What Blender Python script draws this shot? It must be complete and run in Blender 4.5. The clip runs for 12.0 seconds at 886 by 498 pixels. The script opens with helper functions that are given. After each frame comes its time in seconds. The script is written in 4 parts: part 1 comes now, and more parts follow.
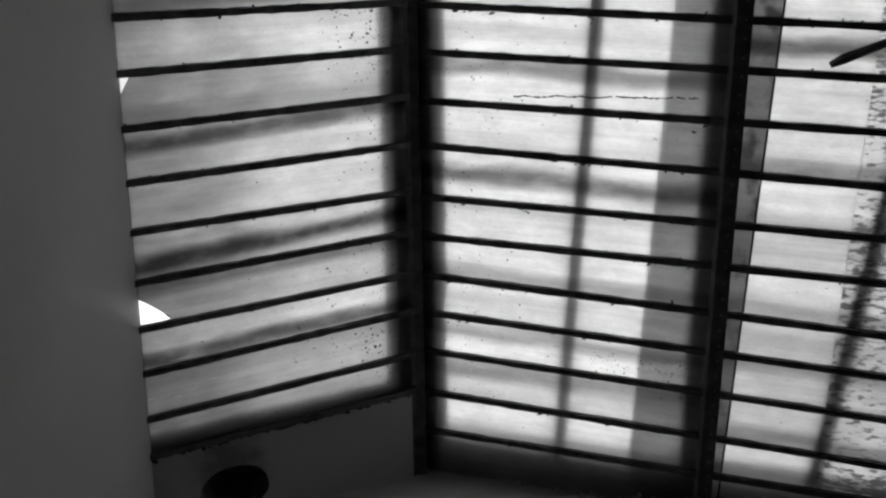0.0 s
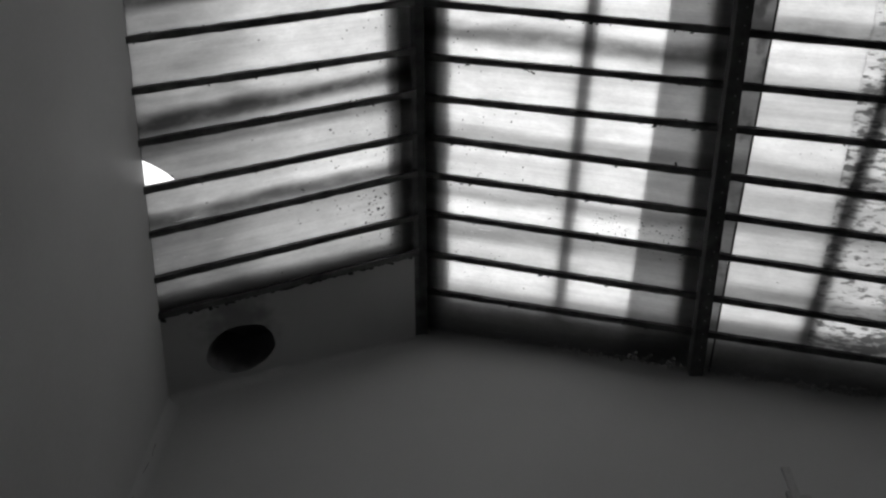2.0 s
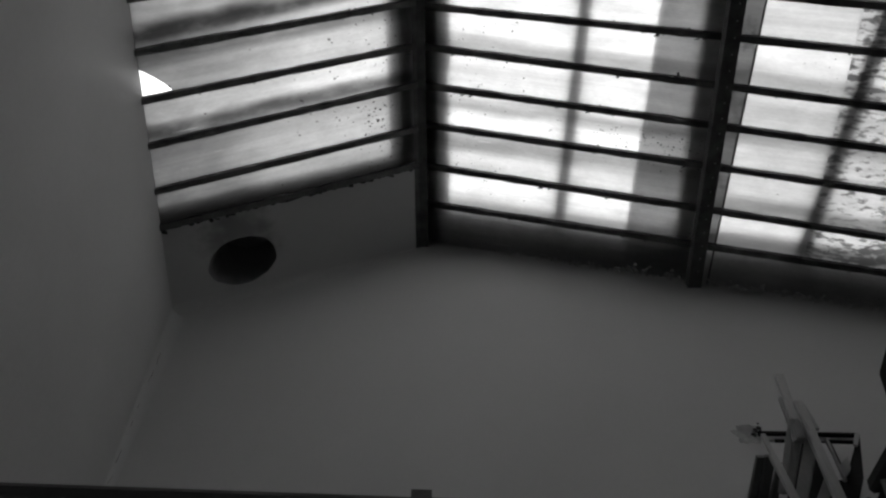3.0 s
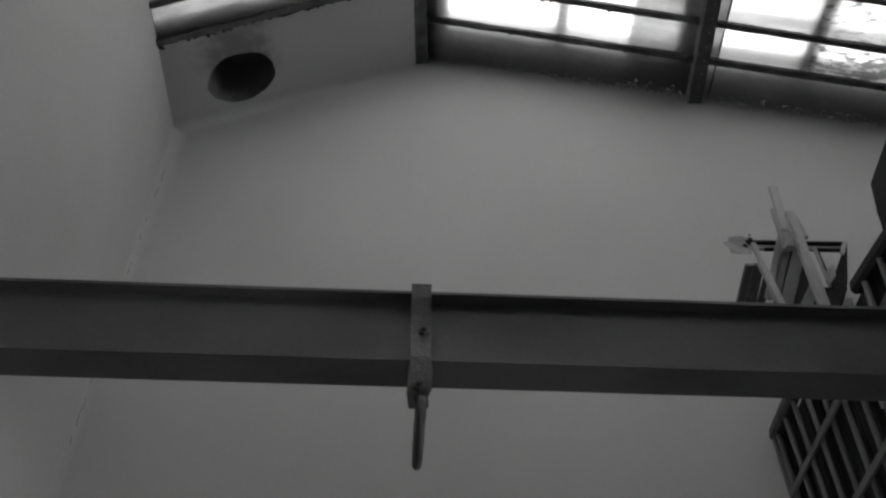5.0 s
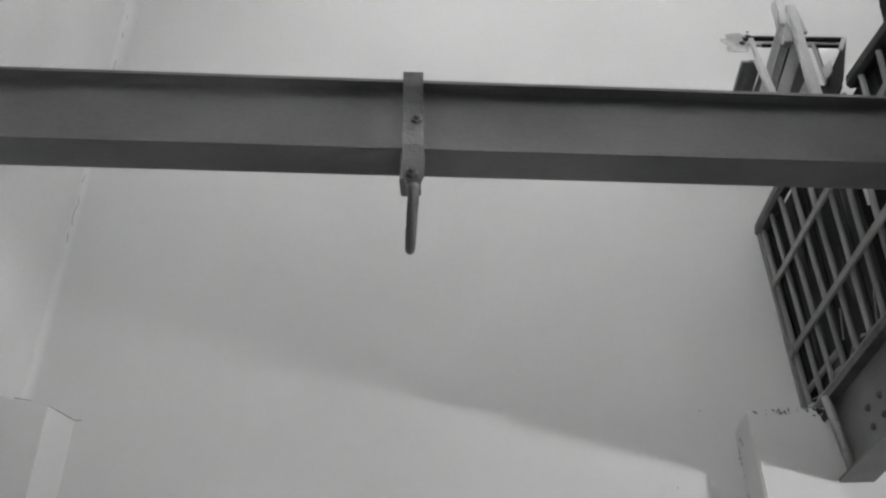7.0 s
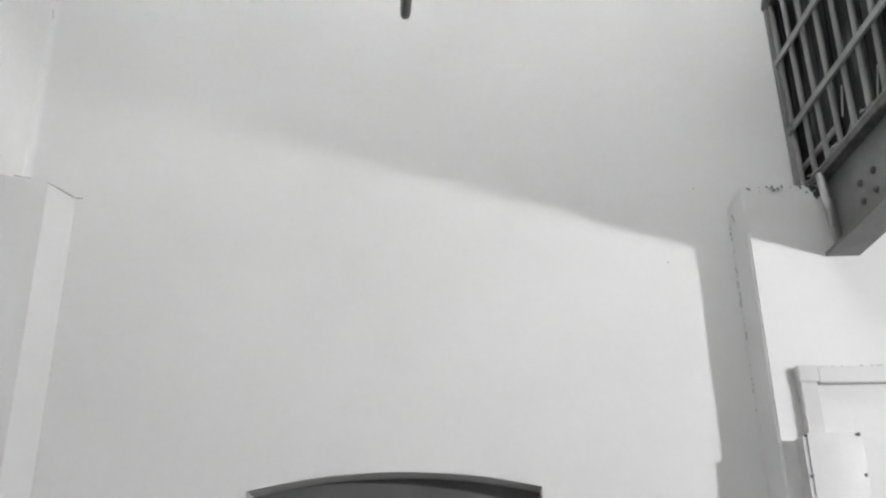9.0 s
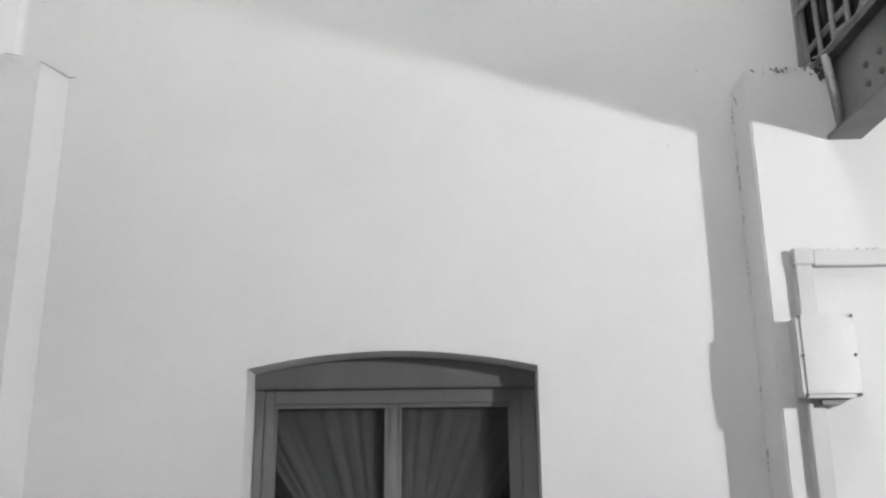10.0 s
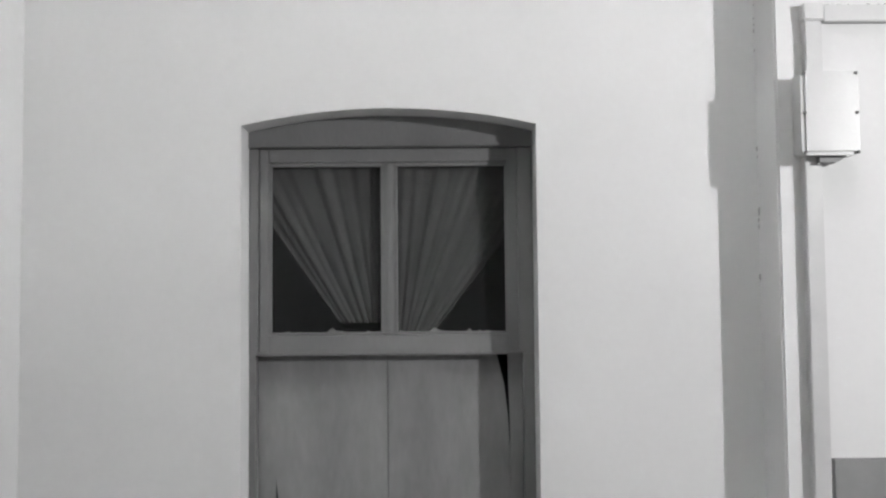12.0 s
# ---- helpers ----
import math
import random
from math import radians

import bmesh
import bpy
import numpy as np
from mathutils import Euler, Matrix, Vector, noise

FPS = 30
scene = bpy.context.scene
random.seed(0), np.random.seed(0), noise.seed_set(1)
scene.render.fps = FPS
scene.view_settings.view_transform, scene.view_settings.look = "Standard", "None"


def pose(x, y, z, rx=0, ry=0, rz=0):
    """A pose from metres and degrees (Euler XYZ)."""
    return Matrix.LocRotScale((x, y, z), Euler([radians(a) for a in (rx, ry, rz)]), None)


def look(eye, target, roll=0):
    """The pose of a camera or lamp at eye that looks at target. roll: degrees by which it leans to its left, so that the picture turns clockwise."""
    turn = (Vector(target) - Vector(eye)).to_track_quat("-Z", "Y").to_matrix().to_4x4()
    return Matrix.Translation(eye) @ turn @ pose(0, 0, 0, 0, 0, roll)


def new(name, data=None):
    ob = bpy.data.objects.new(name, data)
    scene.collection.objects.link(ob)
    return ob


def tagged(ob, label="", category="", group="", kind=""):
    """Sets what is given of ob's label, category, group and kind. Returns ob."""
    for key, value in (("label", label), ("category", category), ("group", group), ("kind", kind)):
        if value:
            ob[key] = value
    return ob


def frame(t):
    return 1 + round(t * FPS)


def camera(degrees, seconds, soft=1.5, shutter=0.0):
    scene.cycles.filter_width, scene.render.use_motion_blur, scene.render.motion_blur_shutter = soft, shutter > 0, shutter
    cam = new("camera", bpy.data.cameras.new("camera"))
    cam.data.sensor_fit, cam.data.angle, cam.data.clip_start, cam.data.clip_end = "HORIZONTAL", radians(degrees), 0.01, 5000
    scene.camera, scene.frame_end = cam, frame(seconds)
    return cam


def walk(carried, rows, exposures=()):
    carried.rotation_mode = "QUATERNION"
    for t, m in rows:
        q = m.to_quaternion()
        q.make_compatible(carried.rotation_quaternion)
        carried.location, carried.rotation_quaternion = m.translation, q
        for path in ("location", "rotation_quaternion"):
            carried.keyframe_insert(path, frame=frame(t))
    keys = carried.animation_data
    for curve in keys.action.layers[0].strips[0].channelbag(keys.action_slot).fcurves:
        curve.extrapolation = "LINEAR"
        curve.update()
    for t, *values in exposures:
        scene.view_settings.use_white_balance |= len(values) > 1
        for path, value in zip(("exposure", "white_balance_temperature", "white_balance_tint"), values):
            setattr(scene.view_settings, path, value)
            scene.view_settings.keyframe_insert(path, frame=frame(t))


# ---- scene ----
cam = camera(50.2, 12.0, soft=2.3)
PATH = [
    (0, (0.318, 0.055, 1.988), (0.271, 0.741, 3.866), 1.7),
    (0.5, (0.261, 0.067, 1.979), (0.231, 0.808, 3.836), 0.3),
    (1, (0.221, 0.083, 1.971), (0.201, 0.883, 3.804), -0.5),
    (1.5, (0.207, 0.095, 1.964), (0.189, 0.96, 3.767), -0.6),
    (2, (0.209, 0.105, 1.957), (0.188, 1.036, 3.727), -0.6),
    (2.5, (0.22, 0.117, 1.947), (0.192, 1.122, 3.676), -0.4),
    (3, (0.22, 0.137, 1.93), (0.189, 1.215, 3.615), -0.3),
    (3.2, (0.22, 0.14, 1.925), (0.187, 1.248, 3.59), -0.4),
    (5, (0.225, 0.151, 1.851), (0.181, 1.516, 3.312), -0.3),
    (5.5, (0.227, 0.147, 1.831), (0.179, 1.582, 3.222), -0.4),
    (6, (0.223, 0.153, 1.823), (0.178, 1.654, 3.145), -0.5),
    (6.5, (0.218, 0.171, 1.822), (0.18, 1.737, 3.065), -0.8),
    (6.7, (0.219, 0.178, 1.82), (0.183, 1.769, 3.031), -0.8),
    (8.5, (0.22, 0.22, 1.789), (0.184, 2.013, 2.674), -0.9),
    (9, (0.221, 0.218, 1.772), (0.18, 2.058, 2.555), -0.8),
    (9.5, (0.228, 0.224, 1.755), (0.181, 2.107, 2.429), -0.6),
    (10, (0.226, 0.235, 1.744), (0.181, 2.152, 2.312), -0.5),
    (10.5, (0.208, 0.247, 1.732), (0.175, 2.195, 2.181), -0.5),
    (11, (0.194, 0.257, 1.718), (0.17, 2.227, 2.06), -0.5),
    (11.5, (0.169, 0.272, 1.699), (0.161, 2.259, 1.927), -0.5),
    (12, (0.139, 0.282, 1.679), (0.151, 2.279, 1.793), -0.5),
]
walk(cam, [(t, look(e, g, r)) for t, e, g, r in PATH],
     exposures=((0.0, 0.66), (1.0, 0.70), (2.0, 0.90), (3.2, 1.20), (4.8, 2.20), (5.0, 2.47), (5.5, 3.26), (6.0, 3.75), (6.5, 3.90), (8.3, 4.67), (9.5, 4.87), (10.5, 4.89), (12.0, 4.98)))

# ---- light ----
world = bpy.data.worlds.new("sky")
scene.world = world
world.use_nodes = True
wn, wl = world.node_tree.nodes, world.node_tree.links
sky = wn.new("ShaderNodeTexSky")
sky.sky_type, sky.sun_disc = "NISHITA", False
sky.sun_elevation, sky.sun_rotation = radians(60), radians(5)
sky.dust_density = 6.0
grey = wn.new("ShaderNodeRGBToBW")
wl.new(sky.outputs[0], grey.inputs[0])
wl.new(grey.outputs[0], wn["Background"].inputs["Color"])
wn["Background"].inputs["Strength"].default_value = 0.089


def lamp(name, kind, energy, m, **more):
    data = bpy.data.lights.new(name, kind)
    data.energy = energy
    for key, value in more.items():
        if key == "angle":
            data.angle = value
        if key == "radius":
            data.shadow_soft_size = value
    ob = new(name, data)
    ob.matrix_world = m
    return ob


# hazy sun, high beyond the end wall
lamp("sun", "SUN", 0.25, look((0.45, 5.2, 9.0), (0, 0, 0)), angle=radians(12))
# pendant lamp under the gallery, which throws the shadows of girder, pilaster and box
LAMP_AT = (2.70, 1.09, 2.565)
lamp("pendant_light", "POINT", 8.6, Matrix.Translation(LAMP_AT), radius=0.05)


# ---- materials ----
def material(name, base, rough=0.8, metal=0.0, spread=0.12, scale=3.0, fine=60.0, bump=0.15, streak=(1, 1, 1), dirt=None, dirt_scale=6.0, dirt_cut=0.62):
    """Grey paint, plaster, steel or wood: two scales of variation, optional dirt spots, fine relief."""
    mat = bpy.data.materials.new(name)
    mat.use_nodes = True
    n, l = mat.node_tree.nodes, mat.node_tree.links
    b = n["Principled BSDF"]
    geo = n.new("ShaderNodeNewGeometry")
    mp = n.new("ShaderNodeMapping")
    mp.inputs["Scale"].default_value = streak
    l.new(geo.outputs["Position"], mp.inputs["Vector"])
    big, small = n.new("ShaderNodeTexNoise"), n.new("ShaderNodeTexNoise")
    big.inputs["Scale"].default_value, small.inputs["Scale"].default_value = scale, fine
    big.inputs["Detail"].default_value, small.inputs["Detail"].default_value = 5, 4
    l.new(mp.outputs[0], big.inputs["Vector"])
    l.new(mp.outputs[0], small.inputs["Vector"])
    mix = n.new("ShaderNodeMath")
    mix.operation = "MULTIPLY_ADD"
    mix.inputs[1].default_value = 0.35
    l.new(small.outputs[0], mix.inputs[0])
    l.new(big.outputs[0], mix.inputs[2])
    ramp = n.new("ShaderNodeMapRange")
    ramp.inputs["From Min"].default_value, ramp.inputs["From Max"].default_value = 0.4, 0.95
    ramp.inputs["To Min"].default_value, ramp.inputs["To Max"].default_value = base * (1 - spread), base * (1 + spread)
    l.new(mix.outputs[0], ramp.inputs["Value"])
    out = ramp.outputs[0]
    if dirt is not None:
        spot = n.new("ShaderNodeTexNoise")
        spot.inputs["Scale"].default_value, spot.inputs["Detail"].default_value = dirt_scale, 8
        l.new(mp.outputs[0], spot.inputs["Vector"])
        cut = n.new("ShaderNodeMapRange")
        cut.inputs["From Min"].default_value, cut.inputs["From Max"].default_value = dirt_cut, dirt_cut + 0.08
        l.new(spot.outputs[0], cut.inputs["Value"])
        dm = n.new("ShaderNodeMix")
        dm.inputs["B"].default_value = dirt
        l.new(cut.outputs[0], dm.inputs["Factor"])
        l.new(out, dm.inputs["A"])
        out = dm.outputs["Result"]
    l.new(out, b.inputs["Base Color"])
    b.inputs["Roughness"].default_value, b.inputs["Metallic"].default_value = rough, metal
    bp = n.new("ShaderNodeBump")
    bp.inputs["Strength"].default_value, bp.inputs["Distance"].default_value = bump, 0.01
    l.new(mix.outputs[0], bp.inputs["Height"])
    l.new(bp.outputs[0], b.inputs["Normal"])
    return mat


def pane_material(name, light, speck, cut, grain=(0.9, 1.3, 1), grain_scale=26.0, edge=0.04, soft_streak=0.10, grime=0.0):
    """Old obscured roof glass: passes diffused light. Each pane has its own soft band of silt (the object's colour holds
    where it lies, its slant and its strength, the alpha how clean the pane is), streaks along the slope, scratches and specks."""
    mat = bpy.data.materials.new(name)
    mat.use_nodes = True
    n, l = mat.node_tree.nodes, mat.node_tree.links
    n.remove(n["Principled BSDF"])
    geo, info, uv = n.new("ShaderNodeNewGeometry"), n.new("ShaderNodeObjectInfo"), n.new("ShaderNodeUVMap")

    def link(value, socket):
        if isinstance(value, (int, float)):
            socket.default_value = value
        else:
            l.new(value, socket)

    def calc(kind, a, b=0.0, c=0.0):
        m = n.new("ShaderNodeMath")
        m.operation = kind
        for value, socket in zip((a, b, c), m.inputs):
            link(value, socket)
        return m.outputs[0]

    def ramp(value, a, b, lo=0.0, hi=1.0, kind="SMOOTHSTEP"):
        m = n.new("ShaderNodeMapRange")
        m.interpolation_type = kind
        for v, socket in zip((value, a, b, lo, hi), m.inputs):
            link(v, socket)
        return m.outputs[0]

    sep, hue = n.new("ShaderNodeSeparateXYZ"), n.new("ShaderNodeSeparateColor")
    l.new(uv.outputs[0], sep.inputs[0])
    l.new(info.outputs["Color"], hue.inputs[0])
    u, v = sep.outputs["X"], sep.outputs["Y"]
    shift = calc("MULTIPLY", info.outputs["Random"], 37.0)

    def noise_uv(su, sv, detail, rough=0.55, extra=0.0):
        vec = n.new("ShaderNodeCombineXYZ")
        link(calc("MULTIPLY_ADD", u, su, shift), vec.inputs[0])
        link(calc("MULTIPLY", v, sv), vec.inputs[1])
        link(calc("ADD", shift, extra), vec.inputs[2])
        t = n.new("ShaderNodeTexNoise")
        t.inputs["Scale"].default_value, t.inputs["Detail"].default_value, t.inputs["Roughness"].default_value = 1.0, detail, rough
        l.new(vec.outputs[0], t.inputs["Vector"])
        return t.outputs[0]

    wob = noise_uv(3.2, 1.1, 3)
    blot = noise_uv(11.0, 3.0, 5, extra=4.0)
    thin = noise_uv(2.0, 9.0, 5, 0.6, 9.0)
    fine = noise_uv(60.0, 22.0, 5, 0.7, 2.0)
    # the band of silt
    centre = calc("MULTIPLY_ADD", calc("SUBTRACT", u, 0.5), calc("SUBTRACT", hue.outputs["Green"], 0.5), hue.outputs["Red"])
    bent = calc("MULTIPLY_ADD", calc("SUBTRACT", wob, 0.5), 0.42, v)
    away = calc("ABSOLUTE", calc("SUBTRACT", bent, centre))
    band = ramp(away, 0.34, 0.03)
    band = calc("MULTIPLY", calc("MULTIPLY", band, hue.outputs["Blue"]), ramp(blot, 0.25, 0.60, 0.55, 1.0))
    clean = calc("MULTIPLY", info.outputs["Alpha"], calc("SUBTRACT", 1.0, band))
    # streaks and cloudiness
    clean = calc("MULTIPLY", clean, ramp(thin, 0.30, 0.66, 1.0 - soft_streak, 1.04, "LINEAR"))
    clean = calc("MULTIPLY", clean, ramp(fine, 0.30, 0.70, 0.93, 1.05, "LINEAR"))
    clean = calc("MULTIPLY", clean, ramp(blot, 0.30, 0.68, 0.90, 1.06, "LINEAR"))
    if grime:
        # film of dirt that gathers towards the foot of each pane
        clean = calc("MULTIPLY", clean, ramp(calc("MULTIPLY_ADD", wob, 0.7, u), 0.65, 1.40, 1.0, 1.0 - grime))
    # bright scratches where the film has been rubbed off
    scratch = calc("MULTIPLY", ramp(noise_uv(5.0, 34.0, 2, 0.5, 21.0), 0.70, 0.74), ramp(noise_uv(2.0, 2.5, 1, 0.5, 33.0), 0.50, 0.60))
    clean = calc("MAXIMUM", clean, calc("MULTIPLY", scratch, 1.05))
    clean = calc("MULTIPLY", clean, light)

    mp = n.new("ShaderNodeMapping")
    mp.inputs["Scale"].default_value = grain
    l.new(geo.outputs["Position"], mp.inputs["Vector"])
    spots, patch = n.new("ShaderNodeTexNoise"), n.new("ShaderNodeTexNoise")
    spots.inputs["Scale"].default_value, spots.inputs["Detail"].default_value = grain_scale, 7
    patch.inputs["Scale"].default_value, patch.inputs["Detail"].default_value = 2.2, 3
    l.new(mp.outputs[0], spots.inputs["Vector"])
    l.new(geo.outputs["Position"], patch.inputs["Vector"])
    mask = ramp(calc("MULTIPLY_ADD", patch.outputs[0], 0.45, spots.outputs[0]), cut, cut + edge, kind="LINEAR")
    mix = n.new("ShaderNodeMix")
    mix.inputs["B"].default_value = speck
    l.new(mask, mix.inputs["Factor"])
    l.new(clean, mix.inputs["A"])
    tr = n.new("ShaderNodeBsdfTranslucent")
    l.new(mix.outputs["Result"], tr.inputs["Color"])
    gl = n.new("ShaderNodeBsdfGlossy")
    gl.inputs["Roughness"].default_value = 0.25
    ms = n.new("ShaderNodeMixShader")
    ms.inputs[0].default_value = 0.04
    l.new(tr.outputs[0], ms.inputs[1])
    l.new(gl.outputs[0], ms.inputs[2])
    l.new(ms.outputs[0], n["Material Output"].inputs["Surface"])
    return mat


def clear_glass(name):
    """Old thin window glass under a faint film of dust."""
    mat = bpy.data.materials.new(name)
    mat.use_nodes = True
    b = mat.node_tree.nodes["Principled BSDF"]
    b.inputs["Base Color"].default_value = (0.9, 0.9, 0.9, 1)
    b.inputs["Transmission Weight"].default_value = 0.994
    b.inputs["Roughness"].default_value = 0.0
    b.inputs["IOR"].default_value = 1.18
    return mat


def cloth(name, base):
    mat = material(name, base, 0.95, 0, 0.2, 8, 18, 0.0, (6, 1, 0.6))
    return mat


def sooted(mat, at, inner, outer, tone):
    """Adds a smoky stain round a place to a plaster."""
    n, l = mat.node_tree.nodes, mat.node_tree.links
    geo, tex = n.new("ShaderNodeNewGeometry"), n.new("ShaderNodeTexNoise")
    tex.inputs["Scale"].default_value, tex.inputs["Detail"].default_value = 11.0, 5
    gap = n.new("ShaderNodeVectorMath")
    gap.operation = "DISTANCE"
    gap.inputs[1].default_value = at
    l.new(geo.outputs["Position"], gap.inputs[0])
    l.new(geo.outputs["Position"], tex.inputs["Vector"])
    ragged = n.new("ShaderNodeMath")
    ragged.operation = "MULTIPLY_ADD"
    ragged.inputs[1].default_value = -0.30
    l.new(tex.outputs[0], ragged.inputs[0])
    l.new(gap.outputs["Value"], ragged.inputs[2])
    fade = n.new("ShaderNodeMapRange")
    fade.interpolation_type = "SMOOTHSTEP"
    fade.inputs["From Min"].default_value, fade.inputs["From Max"].default_value = inner - 0.15, outer - 0.15
    fade.inputs["To Min"].default_value, fade.inputs["To Max"].default_value = tone, 0.0
    l.new(ragged.outputs[0], fade.inputs["Value"])
    socket = n["Principled BSDF"].inputs["Base Color"]
    mix = n.new("ShaderNodeMix")
    mix.inputs["B"].default_value = 0.06
    l.new(fade.outputs[0], mix.inputs["Factor"])
    l.new(socket.links[0].from_socket, mix.inputs["A"])
    l.new(mix.outputs["Result"], socket)
    return mat


PLASTER = material("whitewashed_plaster", 0.54, 0.9, 0, 0.05, 1.1, 45, 0.10)
PLASTER_HIGH = material("dusty_whitewash", 0.46, 0.9, 0, 0.08, 1.5, 40, 0.14)
# slightly darker copy of the plaster, with the side wall's shade put in
SIDE_PLASTER = material("shaded_whitewash", 0.51, 0.9, 0, 0.07, 1.4, 45, 0.12)
STRIP_PLASTER = sooted(material("smoky_whitewash", 0.53, 0.9, 0, 0.05, 1.1, 45, 0.10), (-0.99, 2.86, 6.39), 0.06, 0.27, 0.55)
SOOT = material("sooty_plaster", 0.24, 0.95, 0, 0.5, 14, 90, 0.5)
# for unseen walls; dark enough to cut bounce and reflections in the window
UNSEEN_GREY = material("unseen_wall_grey", 0.17, 0.9, 0, 0.12, 1.2, 45, 0.15)
CONCRETE = material("worn_concrete", 0.19, 0.85, 0, 0.25, 2.5, 70, 0.3, dirt=0.1)
STEEL = material("dark_painted_steel", 0.132, 0.55, 0.0, 0.22, 5, 120, 0.15, (0.6, 1, 1))
HOOK_STEEL = material("rubbed_steel", 0.095, 0.5, 0.2, 0.3, 20, 160, 0.3)
RUST = material("rusty_bolt", 0.11, 0.8, 0.2, 0.5, 40, 200, 0.6)
GREY_STEEL = material("grey_painted_steel", 0.148, 0.55, 0.0, 0.25, 6, 90, 0.25, dirt=0.08, dirt_scale=9, dirt_cut=0.66)
LIGHT_STEEL = material("pale_grey_steel", 0.24, 0.6, 0.0, 0.25, 8, 90, 0.25, dirt=0.1, dirt_scale=12, dirt_cut=0.62)
BAR = material("dark_glazing_bar", 0.12, 0.8, 0, 0.5, 12, 120, 0.6)
TIMBER = material("weathered_timber", 0.40, 0.8, 0, 0.3, 6, 70, 0.4, (1, 1, 0.25), dirt=0.08, dirt_scale=7, dirt_cut=0.63)
OLD_TIMBER = material("old_grey_timber", 0.33, 0.85, 0, 0.3, 6, 70, 0.4, (1, 1, 0.25), dirt=0.07, dirt_scale=9, dirt_cut=0.62)
# dark board; weaker light on the gallery is put into the colour
SHADED_BOARD = material("shaded_dark_board", 0.042, 0.8, 0, 0.35, 6, 60, 0.3, (1, 0.3, 1))
# rust stains plus the top flange's shadow, both put into the colour
RUSTY_SHADED_STEEL = material("rusty_shaded_steel", 0.07, 0.75, 0, 0.4, 9, 70, 0.4, dirt=0.05, dirt_scale=14, dirt_cut=0.55)
# dark wood, and the painted void behind the rack's slats
DARK_WOOD_VOID = material("dark_wood_and_void", 0.020, 0.9, 0, 0.4, 7, 70, 0.3, (1, 1, 0.3))
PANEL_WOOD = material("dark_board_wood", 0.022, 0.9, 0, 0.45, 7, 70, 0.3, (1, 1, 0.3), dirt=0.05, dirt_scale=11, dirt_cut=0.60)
n, l = PANEL_WOOD.node_tree.nodes, PANEL_WOOD.node_tree.links
info, tone, mul = n.new("ShaderNodeObjectInfo"), n.new("ShaderNodeMapRange"), n.new("ShaderNodeMath")
mul.operation = "MULTIPLY"
tone.inputs["To Min"].default_value, tone.inputs["To Max"].default_value = 0.45, 1.5
l.new(info.outputs["Random"], tone.inputs["Value"])
l.new(n["Principled BSDF"].inputs["Base Color"].links[0].from_socket, mul.inputs[0])
l.new(tone.outputs[0], mul.inputs[1])
l.new(mul.outputs[0], n["Principled BSDF"].inputs["Base Color"])
for dull in (DARK_WOOD_VOID, SHADED_BOARD, PANEL_WOOD):
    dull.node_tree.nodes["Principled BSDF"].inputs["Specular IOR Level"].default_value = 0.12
FRAME_PAINT = material("grey_window_paint", 0.148, 0.5, 0, 0.12, 5, 90, 0.25, (1, 1, 0.4))
BOARD = material("grey_board", 0.172, 0.7, 0, 0.24, 7, 50, 0.2, (1, 1, 0.35))
# opaque cloth; the dark seen through sheer curtains is put into its colour
CURTAIN = cloth("dimmed_curtain", 0.023)
# lack of light in the room is put into this near-black colour
DARK_ROOM = material("unlit_room_black", 0.005, 0.9)
ENAMEL = material("white_enamel", 0.42, 0.33, 0, 0.05, 9, 80, 0.08, dirt=0.35, dirt_scale=30, dirt_cut=0.78)
PANEL_GREY = material("mid_grey_paint", 0.19, 0.6, 0, 0.1, 6, 60, 0.1)
GLASS = clear_glass("window_glass")
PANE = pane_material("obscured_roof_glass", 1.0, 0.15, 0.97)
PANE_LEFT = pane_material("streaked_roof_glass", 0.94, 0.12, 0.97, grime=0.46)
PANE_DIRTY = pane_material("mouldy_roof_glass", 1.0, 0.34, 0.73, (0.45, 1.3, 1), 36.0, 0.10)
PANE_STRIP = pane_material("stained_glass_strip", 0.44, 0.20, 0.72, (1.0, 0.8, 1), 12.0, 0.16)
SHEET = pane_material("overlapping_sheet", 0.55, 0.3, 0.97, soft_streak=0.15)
LIME = material("pale_mortar", 0.6, 0.95, 0, 0.2, 25, 90, 0.2)
# real grime, and painted darkness of gaps at girder and eave
GRIME_VOID = material("black_grime_and_void", 0.05, 0.95, 0, 0.5, 30, 120, 0.3)
DUST = material("brown_dirt", 0.16, 0.95, 0, 0.5, 60, 200, 0.4)
FLUE = material("sooty_flue_lining", 0.24, 0.95, 0, 0.25, 5, 60, 0.2)
CLOUDY = material("lime_stain", 0.34, 0.95, 0, 0.30, 18, 90, 0.12)


# ---- mesh helpers ----
def part(name, bm, mat, parent=None, label=""):
    me = bpy.data.meshes.new(name)
    bmesh.ops.recalc_face_normals(bm, faces=bm.faces)
    bm.to_mesh(me)
    bm.free()
    me.materials.append(mat)
    ob = new(name, me)
    if parent is not None:
        ob.parent = parent
    if label:
        tagged(ob, label)
    return ob


def smooth(ob):
    for p in ob.data.polygons:
        p.use_smooth = True
    return ob


def empty(name, label, category, at=(0, 0, 0), group="", kind=""):
    ob = new(name)
    ob.location = at
    ob.empty_display_size = 0.05
    bpy.context.view_layer.update()
    return tagged(ob, label, category, group, kind)


def fix(root):
    """Keeps the parts of a thing, built in world places, where they are."""
    inv = Matrix.Translation(-Vector(root.location))
    for o in root.children:
        o.matrix_parent_inverse = inv
    return root


